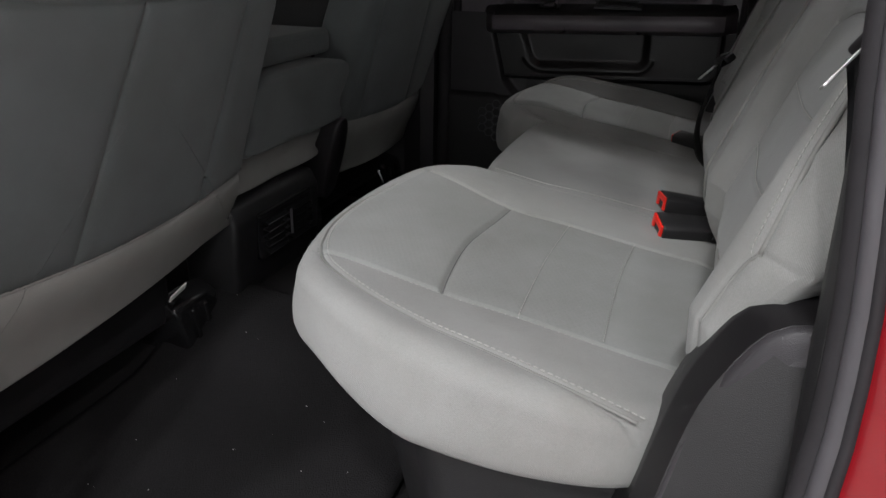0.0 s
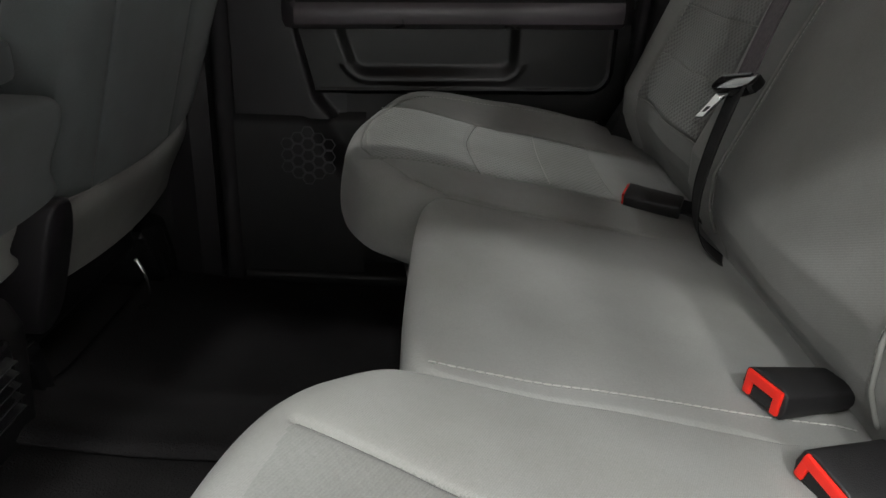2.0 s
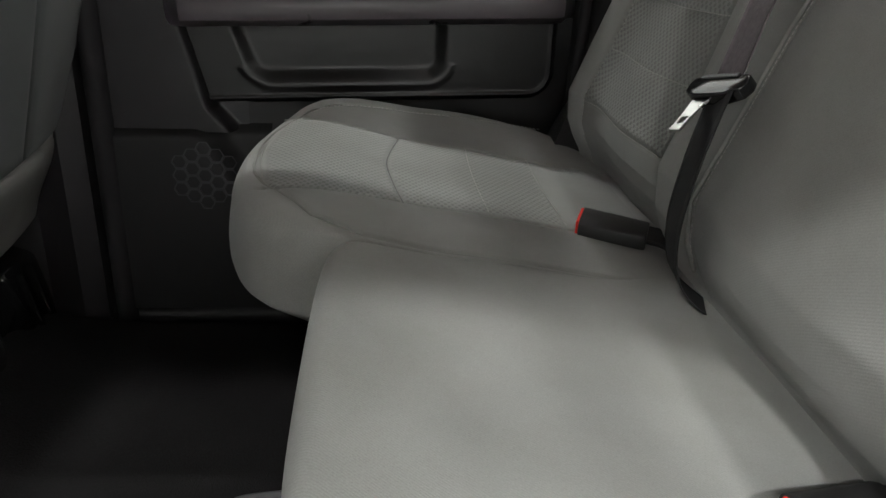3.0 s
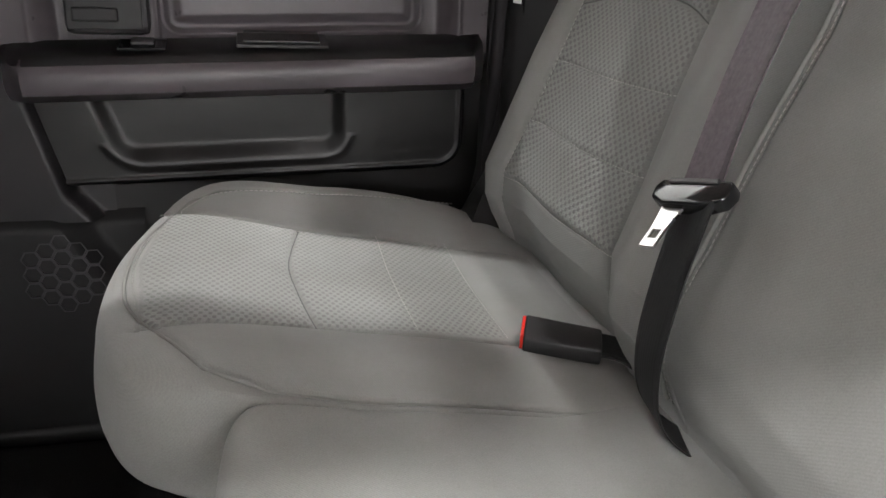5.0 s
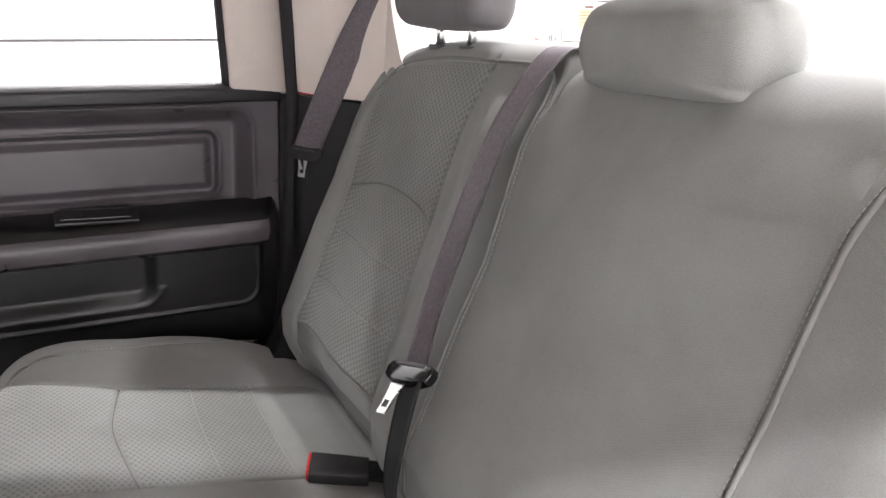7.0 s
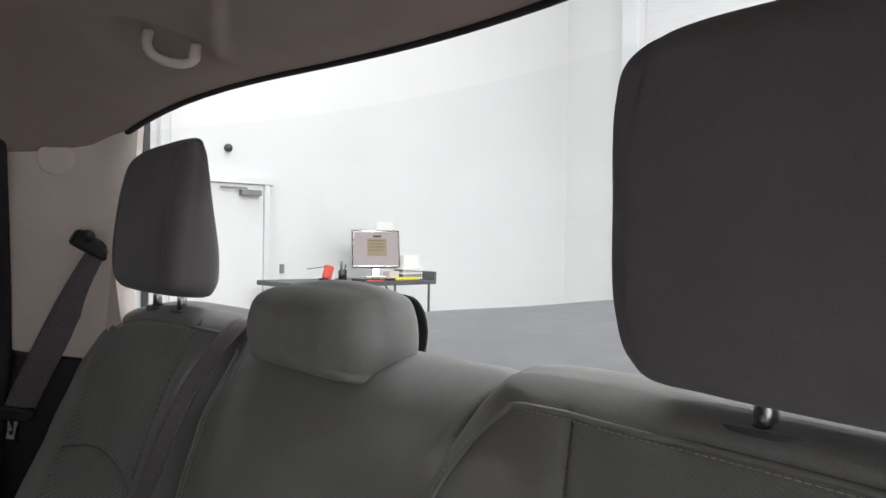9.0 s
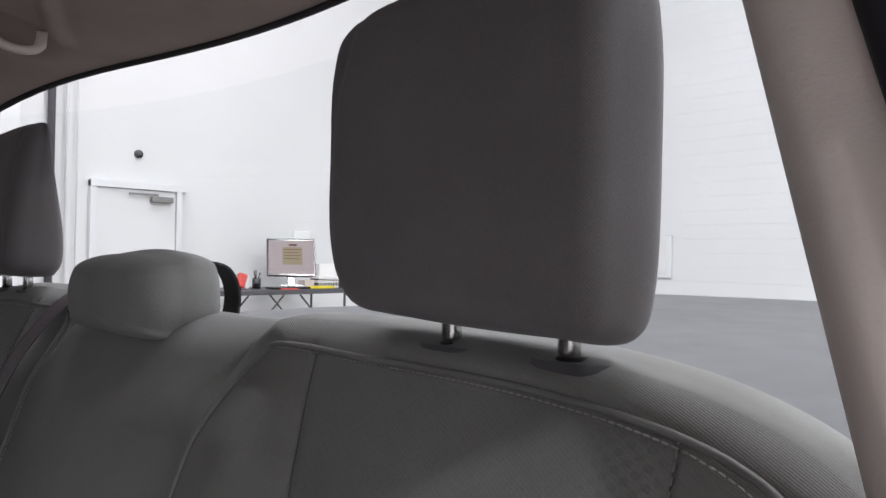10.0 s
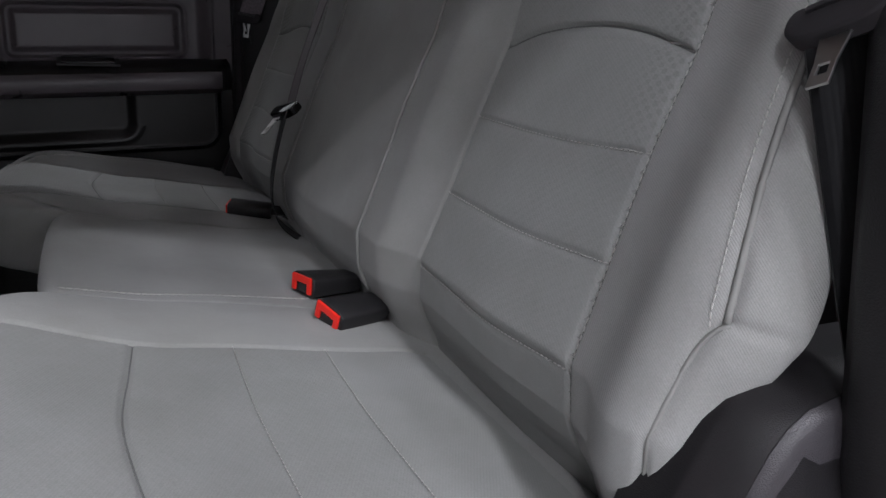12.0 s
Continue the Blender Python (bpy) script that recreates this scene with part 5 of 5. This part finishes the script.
def middle_seat():
    yo, zd = 0.034, -0.008
    seat = empty("middle_seat", "plain grey cloth centre rear seat with low headrest", "seat", "rear bench seats")
    outline = [(-0.110, -0.173), (-0.110, 0.175), (-0.25, 0.175), (-0.38, 0.174), (-0.440, 0.172), (-0.463, 0.164), (-0.472, 0.12), (-0.474, 0.0), (-0.472, -0.12), (-0.463, -0.164), (-0.440, -0.172), (-0.38, -0.173), (-0.25, -0.173)]
    pad = Pad(outline, lambda x, y: seat_z(x) + 0.003 - 0.10 * y**2, 0.33, lambda x, y, z: np.stack([x, y, z], -1), edge=lambda a, b: 0.006 + 0.016 * step(-a, 0.44, 0.475), bulge=0.003, n=400, rings=70)
    pad.pieces(seat, CLOTH, [("cushion", "", lambda a, b, r: a < 9)])
    stitches("stitching", np.stack([np.linspace(-0.452, -0.15, 60), np.linspace(-0.160, -0.146, 60), seat_z(np.linspace(-0.452, -0.15, 60)) + 0.0012], 1), THREAD, seat, 0.0066, 0.0060, 0.0008)
    loop = smooth_line([(-0.484, -0.012, 0.448), (-0.516, -0.020, 0.450), (-0.533, -0.042, 0.450), (-0.537, -0.078, 0.448), (-0.528, -0.112, 0.445), (-0.486, -0.125, 0.443)], 40)
    tube("pull_loop", loop, 0.0075, GREYRUBBER, seat, "grey plastic pull loop", 12)
    rim = [(-0.165, 0.492), (0.165, 0.492), (0.166, 0.65), (0.166, 0.77), (0.168, 0.88), (0.172, 0.955), (0.165, 0.985), (0.10, 0.993), (-0.10, 0.993), (-0.178, 0.990), (-0.176, 0.955), (-0.172, 0.88), (-0.168, 0.77), (-0.167, 0.65)]
    rest = Pad(rim, lambda y, z: 0.019 + 0.012 * np.exp(-((y / 0.10) ** 2)) * step(z, 0.5, 0.6) * step(-z, -0.98, -0.85) - 0.016 * step(z, 0.90, 0.99), -0.05, lambda y, z, h: np.stack([back_x(z) - h, y, z], -1), edge=lambda a, b: 0.006 + 0.030 * step(b, 0.92, 0.97), bulge=0.0, n=400, rings=70, centre=(0.0, 0.76), lay=lambda a, b, h: (b, a))
    rest.pieces(seat, CLOTH, [("backrest", "", lambda a, b, r: a < 9)])
    hr = [(yo + k * w, z + zd) for k, w, z in ((-1, 0.070, 0.974), (1, 0.070, 0.974), (1, 0.088, 0.985), (1, 0.096, 1.008), (1, 0.090, 1.034), (1, 0.07, 1.048), (1, 0.0, 1.052), (-1, 0.07, 1.048), (-1, 0.090, 1.034), (-1, 0.096, 1.008), (-1, 0.088, 0.985))]
    sew = [[(yo + k * 0.072, 0.978 + zd), (yo + k * 0.077, 1.01 + zd), (yo + k * 0.070, 1.046 + zd)] for k in (-1, 1)]
    head = Pad(hr, lambda y, z: 0.060 - 0.5 * (y - yo) ** 2 - 3.0 * (z - 1.012 - zd) ** 2, -0.022, lambda y, z, h: np.stack([0.012 - h, y, z], -1), edge=0.034, bulge=0.006, seams=[smooth_line(q, 16) for q in sew], depth=0.002, width=0.003, puff=0.001, n=240, rings=40)
    h = head.pieces(seat, CLOTH, [("headrest", "low grey cloth headrest", lambda a, b, r: a < 9)])[0]
    for dy in (-0.05, 0.05):
        from_bm("post", rod((0.03, dy, 0.93), (0.03, dy, 1.0), 0.0065, 12), CHROME, h, "steel headrest post", True)
    strap = smooth_line([(0.072, 0.002, 0.955), (0.080, 0.002, 1.005), (0.066, 0.002, 1.034), (0.035, 0.002, 1.040)], 30)
    ribbon("pull_strap", strap, [(0, 1, 0)] * 30, 0.030, BELTBLACK, seat, "black webbing pull strap", 0.002, 30)
    return seat


middle_seat()


# ---- belts and buckles ----
def buckle(name, p, way, label, up=(0, 0, 1), size=1.0):
    """A buckle that points along way from its foot p, with the red button at its end."""
    b = empty(name, label, "seat belt buckle", "rear seat belt buckles")
    f = Vector(way).normalized()
    r = f.cross(Vector(up)).normalized()
    u = r.cross(f)
    b.matrix_world = Matrix.Translation(p) @ Matrix((r, f, u)).transposed().to_4x4()
    k = size
    prof = [(-0.0185, -0.0005), (-0.0215, 0.008), (-0.0205, 0.019), (-0.014, 0.0225), (0.014, 0.0225), (0.0205, 0.019), (0.0215, 0.008), (0.0185, -0.0005)]

    def shape(x, z, y):
        t = y / 0.066
        return (x * (0.86 + 0.14 * t) * k, y * k, z * (0.80 + 0.20 * t) * k)

    extrude("housing", prof, shape, (0.0, 0.012, 0.03, 0.05, 0.0665), BLACK, b, "black plastic buckle housing", bevel=0.0018)
    bar = merged(block((-0.0170 * k, 0.0655 * k, 0.0125 * k), (0.0170 * k, 0.0695 * k, 0.0205 * k), 0.0016), block((-0.0170 * k, 0.0655 * k, 0.0020 * k), (-0.0105 * k, 0.0693 * k, 0.0150 * k), 0.0014), block((0.0105 * k, 0.0655 * k, 0.0020 * k), (0.0170 * k, 0.0693 * k, 0.0150 * k), 0.0014))
    from_bm("release_button", bar, BUTTON, b, "bright red release button")
    box("tongue_slot", (-0.0100 * k, 0.0660 * k, 0.0030 * k), (0.0100 * k, 0.0672 * k, 0.0110 * k), GLOSS, b, bevel=0)
    ribbon("stalk", [(0, 0.006, 0.010), (0, -0.020, 0.006), (0, -0.055, -0.018)], [(1, 0, 0.1)] * 3, 0.030, BELTBLACK, b, "black webbing stalk", 0.003, 16)
    return b


buckle("belt_buckle", (-0.157, -0.118, 0.517), (-1.0, -0.36, 0.10), "black buckle with red button lying on the seat")
buckle("belt_buckle", (-0.156, -0.200, 0.515), (-1.0, -0.42, 0.04), "black buckle with red button tilted on the seat", (0, -0.30, 1))
buckle("belt_buckle", (-0.162, 0.270, 0.514), (-1.0, 0.42, 0.02), "black buckle lying flat with its red button", (0, -0.1, 1))


def latch(parent, centre, down, across, mat_body, size=0.85):
    """The plate that the belt runs through, with its steel tongue."""
    c, d = Vector(centre), Vector(down).normalized()
    a = (Vector(across) - d * Vector(across).dot(d)).normalized()
    n = a.cross(d)
    m = Matrix.Translation(c) @ Matrix((a, d, n)).transposed().to_4x4() @ Matrix.Scale(size, 4)
    prof = [(-0.038, -0.002), (-0.035, -0.011), (-0.022, -0.015), (0.018, -0.015), (0.033, -0.018), (0.040, -0.013), (0.041, -0.002), (0.034, 0.008), (0.020, 0.014), (-0.018, 0.014), (-0.033, 0.008)]
    ring = [tuple(p) for p in smooth_line(prof, 33, True)]
    if size > 0.8:
        ring = [(-0.036, -0.013), (0.036, -0.013), (0.040, -0.004), (0.037, 0.007), (0.020, 0.014), (-0.020, 0.014), (-0.037, 0.007), (-0.040, -0.004)]
    plate = extrude("latch_plate", ring, lambda p, q, w: m @ Vector((p * (1 - 25.0 * abs(w) ** 1.5), q, w)), (-0.0075, -0.005, 0.0, 0.005, 0.0075), mat_body, parent, "black plastic latch plate", bevel=0.0025)
    wide, hole = 0.0080, 0.0042
    t = merged(block((-wide, 0.006, -0.0012), (wide, 0.037, 0.0012), 0.0007), block((-wide, 0.036, -0.0012), (-hole, 0.047, 0.0012), 0.0007), block((hole, 0.036, -0.0012), (wide, 0.047, 0.0012), 0.0007), block((-wide, 0.046, -0.0012), (wide, 0.055, 0.0012), 0.0007))
    for v in t.verts:
        if v.co.y < 0.016:
            v.co.x *= 1.55
    if size > 0.8:
        bmesh.ops.translate(t, verts=t.verts, vec=(-0.012 if across[1] < 0 else 0.0, 0, 0))
    from_bm("tongue", turned(t, m), STEEL, plate, "bright steel tongue")
    from_bm("slot_bar", turned(merged(block((-0.026, -0.013, 0.0055), (0.024, -0.008, 0.0100), 0.001), block((-0.026, -0.013, -0.0090), (0.024, -0.008, -0.0055), 0.001)), m), CHARCOAL, plate)


cb = empty("centre_belt", "grey lap and shoulder belt hanging over the seat back", "seat belt", "rear seat belts")
ribbon("shoulder_strap", [(0.03, 0.186, 0.990), (-0.006, 0.189, 0.997), (-0.050, 0.186, 0.950), (-0.076, 0.187, 0.900), (-0.108, 0.186, 0.82), (-0.134, 0.180, 0.755), (-0.155, 0.171, 0.692)], [(0.05, 1, 0), (0.0, 1, 0), (0.05, 1, 0.0), (0.05, 1, 0.1), (0.05, 1, 0.1), (0.05, 1, 0.0), (0.0, 1, -0.05)], 0.042, BELT, cb, "grey-purple webbing")
latch(cb, (-0.163, 0.166, 0.688), (-0.66, -0.36, -0.62), (0.19, -0.69, 0.14), GLOSS, 0.82)
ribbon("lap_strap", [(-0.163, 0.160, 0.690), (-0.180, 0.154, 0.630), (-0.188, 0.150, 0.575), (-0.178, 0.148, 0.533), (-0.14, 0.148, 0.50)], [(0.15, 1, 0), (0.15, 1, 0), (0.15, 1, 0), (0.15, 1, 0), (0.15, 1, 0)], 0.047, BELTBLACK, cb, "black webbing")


def side_belt(s, guide, top, plate, label):
    b = empty("side_belt", label, "seat belt", "rear seat belts")
    g = from_bm("belt_guide", turned(block((-0.040, -0.010, -0.013), (0.040, 0.012, 0.013), 0.009, 3), Matrix.Translation(guide) @ pose(0, 0, 0, 0, 20 if s < 0 else 28, 0)), BLACK, b, "black plastic belt guide")
    x, y, z = guide
    from_bm("bolt_cap", rod((x - 0.018, y + 0.015 * -s, z + 0.018), (x - 0.018, y + 0.023 * s, z + 0.018), 0.009, 16), BLACK, g, "", True)
    px, py, pz = plate
    ribbon("shoulder_strap", top + [(px + 0.004, py, pz + 0.004)], ([(1, -0.4, 0.1)] * len(top) if s > 0 else [(0.3, 1, 0.0)] * 2 + [(0.2, 1, 0.0), (0.12, 1, -0.05)]) + [(0.1, 1, -0.1) if s < 0 else (1, -0.6, 0)], 0.043 if s < 0 else 0.042, BELT, b, "grey-purple webbing", curl=0.001)
    latch(b, plate, (-0.10, 0.08 * s, -1), (1, -0.6, 0), RUBBER, 0.67) if s > 0 else latch(b, plate, (-0.62, -0.30, -0.78), (0.10, 1, -0.12), RUBBER, 0.74)
    if s < 0:
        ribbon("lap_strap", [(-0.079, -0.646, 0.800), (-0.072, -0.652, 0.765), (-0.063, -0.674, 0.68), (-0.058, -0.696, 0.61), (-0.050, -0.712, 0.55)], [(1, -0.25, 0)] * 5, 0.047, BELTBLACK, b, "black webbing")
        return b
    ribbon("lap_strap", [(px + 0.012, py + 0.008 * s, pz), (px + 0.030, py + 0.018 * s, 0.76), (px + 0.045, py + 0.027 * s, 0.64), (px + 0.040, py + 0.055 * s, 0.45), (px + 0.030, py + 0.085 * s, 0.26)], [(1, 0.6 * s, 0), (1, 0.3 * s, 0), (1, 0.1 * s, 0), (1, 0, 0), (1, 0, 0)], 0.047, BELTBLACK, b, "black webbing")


side_belt(-1, (0.030, -0.640, 0.900), [(0.045, -0.606, 0.930), (0.015, -0.612, 0.950), (-0.022, -0.628, 0.925), (-0.058, -0.642, 0.868)], (-0.090, -0.650, 0.809), "grey shoulder belt hanging from behind the backrest")
side_belt(1, (-0.031, 0.620, 1.066), [(-0.024, 0.609, 1.066), (-0.054, 0.641, 0.99), (-0.085, 0.668, 0.90)], (-0.114, 0.687, 0.820), "grey shoulder belt hanging from the pillar guide")


# ---- front seats and console ----
def front_seat(s, x0):
    seat = empty("bucket_seat", "dark grey front seat seen from behind", "seat", "front seats")

    def plane(z):
        return x0 + 0.33 * (z - 0.40)

    def place(y, z, h):
        return np.stack([plane(z) + h, s * (y + off), z], -1)

    off, lo = (0.0, 0.0) if s < 0 else (0.042, -0.034)
    ins = 0.072 if s < 0 else 0.0
    rim = [(0.222 - ins, 0.412 + lo), (0.245 - ins, 0.405 + lo), (0.45, 0.375 + lo * 0.5), (0.690, 0.345 - lo * 0.35), (0.708, 0.350 - lo * 0.35), (0.715, 0.46), (0.722, 0.58), (0.716, 0.72), (0.700, 0.85), (0.66, 0.96), (0.58, 1.00), (0.36, 1.00), (0.27 - ins / 2, 0.95), (0.220 - ins, 0.85), (0.198 - ins * 0.85, 0.72), (0.200 - ins * 0.85, 0.56), (0.212 - ins, 0.46)]
    hem = [(0.11, 0.504), (0.30, 0.494), (0.46, 0.490), (0.60, 0.494), (0.73, 0.500)]
    ribs = [[(0.540, 0.492), (0.515, 0.62), (0.476, 0.795)], [(0.290, 0.494), (0.275, 0.62), (0.256, 0.795)]]
    yoke = [(0.11, 0.790), (0.30, 0.797), (0.46, 0.792), (0.60, 0.798), (0.72, 0.812)]
    pad = Pad(rim, lambda y, z: 0.03 - 0.35 * (y - 0.46) ** 2 - 0.012 * step(-z, -0.47, -0.385), lambda a, b: -0.09 + 0.085 * step(-b, -0.46, -0.42), place, edge=lambda a, b: 0.006 + 0.024 * step(b, 0.44, 0.54), bulge=0.004, seams=[smooth_line(q, 24) for q in (hem, yoke, *ribs)], puff=0.004, n=440, rings=80, centre=(0.46, 0.70), lay=lambda a, b, h: (b, a))
    pad.pieces(seat, CLOTH_DARK, [("side_cover", "", lambda a, b, r: (r < 10) & (b > 0.49)), ("back_panel", "", lambda a, b, r: b > np.interp(a, [0.11, 0.46, 0.73], [0.504, 0.49, 0.5]))])
    pad.pieces(seat, FLAP, [("lower_flap", "lighter grey vinyl lower flap", lambda a, b, r: b <= np.interp(a, [0.11, 0.46, 0.73], [0.504, 0.49, 0.5]))])
    tube("hem", pad.on([(0.135 if s < 0 else 0.205, 0.5025)] + hem[1:4] + [(0.712, 0.499)], 0.0008, 120), 0.0024, FLAP, seat, "folded vinyl hem", 6)
    for q in ribs:
        tube("seam", pad.on(q, 0.0006, 80), 0.0011, SEAM, seat, "", 6)
    if s > 0:
        shield = smooth_line([(0.196, 0.500), (0.206, 0.520), (0.240, 0.515), (0.262, 0.470), (0.268, 0.410), (0.262, 0.350), (0.215, 0.345), (0.200, 0.42)], 32, True)
        extrude("recliner_cover", [tuple(p) for p in shield], lambda y, z, x: (x + 0.30 * (z - 0.43), y, z), (-0.99, -0.915, -0.905), CHARCOAL, seat, "black plastic recliner cover", bevel=0.006)
    # cushion, frame and track foot under it
    box("seat_cushion", (x0 - 0.56, s * 0.46 - 0.25, 0.36), (x0 - 0.08, s * 0.46 + 0.25, 0.50), CLOTH_DARK, seat, bevel=0.05, seg=4)
    box("seat_frame", (x0 - 0.50, s * 0.46 - 0.20, 0.27), (x0 - 0.05, s * 0.46 + 0.20, 0.352), BLACK, seat, bevel=0.01)
    for k in (-1, 1):
        y = s * 0.46 + k * 0.235
        box("track", (x0 - 0.50, y - 0.022, 0.215), (x0 - 0.06, y + 0.022, 0.268), GLOSS, seat, bevel=0.006)
        foot = [(x0 - 0.16, 0.270), (x0 - 0.075, 0.312), (x0 - 0.040, 0.300), (x0 - 0.026, 0.235), (x0 - 0.018, 0.178), (x0 - 0.16, 0.178)]
        extrude("track_foot", foot, lambda p, q, v: (p + 0.012, y + v * (1.0 + 2.0 * (q - 0.24)), q), (-0.050, 0.050), GLOSS, seat, "glossy black track foot cover", bevel=0.010)
        # added ribs that put the highlight lines into the foot's shape
        for dy in (-0.020, 0.012):
            from_bm("track_rib", turned(block((-0.005, -0.005, -0.048), (0.005, 0.005, 0.048), 0.004, 3), pose(x0 - 0.014, y + dy, 0.242, 0, -11, 0)), GLOSS, seat)
    return seat


wire = smooth_line([(-0.90, 0.430, 0.352), (-0.888, 0.428, 0.330), (-0.886, 0.432, 0.300), (-0.895, 0.440, 0.272), (-0.91, 0.446, 0.262)], 24)
tagged(tube("wire_hook", wire, 0.0035, CHROME), "thin bent steel wire hook under the seat", "hook")
front_seat(-1, -0.915)
front_seat(1, -0.945)
tagged(from_bm("care_tag", turned(block((-0.0012, -0.022, -0.006), (0.0012, 0.022, 0.006), 0.0008), pose(-0.925, -0.290, 0.340, 8, 25, 8)), PAPER), "small white cloth tag under front seat", "tag")


def console():
    c = empty("centre_console", "black rear console with air vents between seats", "console")
    prof = [(-1.02, 0.20), (-0.935, 0.215), (-0.915, 0.25), (-0.905, 0.40), (-0.92, 0.432), (-1.02, 0.44)]
    extrude("console_body", prof, lambda x, z, y: (x, y, z), (-0.150, -0.13, 0.13, 0.150), BLACK, c, bevel=0.01)
    v = box("vent_frame", (-0.915, -0.085, 0.318), (-0.899, 0.105, 0.405), GLOSS, c, bevel=0.006)
    for k in range(2):
        y0 = -0.075 + k * 0.090
        for i in range(5):
            z = 0.332 + i * 0.014
            from_bm("vane", turned(block((-0.010, -0.038, -0.0012), (0.010, 0.038, 0.0012), 0.001), pose(-0.898, y0 + 0.040, z, 0, 25, 0)), GLOSS, v)
    from_bm("vent_lever", rod((-0.892, 0.011, 0.340), (-0.892, 0.011, 0.388), 0.0025, 10), GREYRUBBER, v, "grey vent lever")
    return c


console()


def jump_seat():
    j = empty("folding_seat", "grey centre front seat with folded armrest lid", "seat", "front seats")
    rim = [(-0.11, 0.440), (0.185, 0.440), (0.190, 0.47), (0.185, 0.512), (-0.11, 0.512), (-0.115, 0.47)]
    low = Pad(rim, lambda y, z: 0.0 * y + 0.012, -0.08, lambda y, z, h: np.stack([-0.945 + 0.15 * (z - 0.43) + h, y, z], -1), edge=0.016, bulge=0.0, n=120, rings=14)
    low.pieces(j, FLAP, [("lower_flap", "lighter grey vinyl flap", lambda a, b, r: a < 9)])
    rim = [(-0.12, 0.515), (0.215, 0.515), (0.222, 0.56), (0.215, 0.640), (-0.12, 0.640), (-0.125, 0.56)]
    up = Pad(rim, lambda y, z: 0.0 * y + 0.020, -0.08, lambda y, z, h: np.stack([-0.93 + 0.22 * (z - 0.43) + h, y, z], -1), edge=0.020, bulge=0.0, n=120, rings=14, lay=lambda a, b, h: (b, a))
    up.pieces(j, CLOTH_DARK, [("back_panel", "dark grey cloth back panel", lambda a, b, r: a < 9)])
    from_bm("armrest_lid", block((-1.24, -0.125, 0.652), (-0.905, 0.225, 0.700), 0.016, 4), CLOTH_DARK, j, "dark grey padded armrest lid")
    box("armrest_bin", (-1.18, -0.165, 0.50), (-0.935, 0.200, 0.6505), BLACK, j, bevel=0.01)
    return j


jump_seat()

# tilts the cab, but not the bed, to fit the camera's view
CAB_TILT = Matrix.Translation((-0.2, 0, 0.6)) @ Matrix.Rotation(radians(2.5), 4, "Y") @ Matrix.Translation((0.2, 0, -0.6))
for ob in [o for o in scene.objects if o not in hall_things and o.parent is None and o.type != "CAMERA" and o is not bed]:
    ob.matrix_basis = CAB_TILT @ ob.matrix_basis
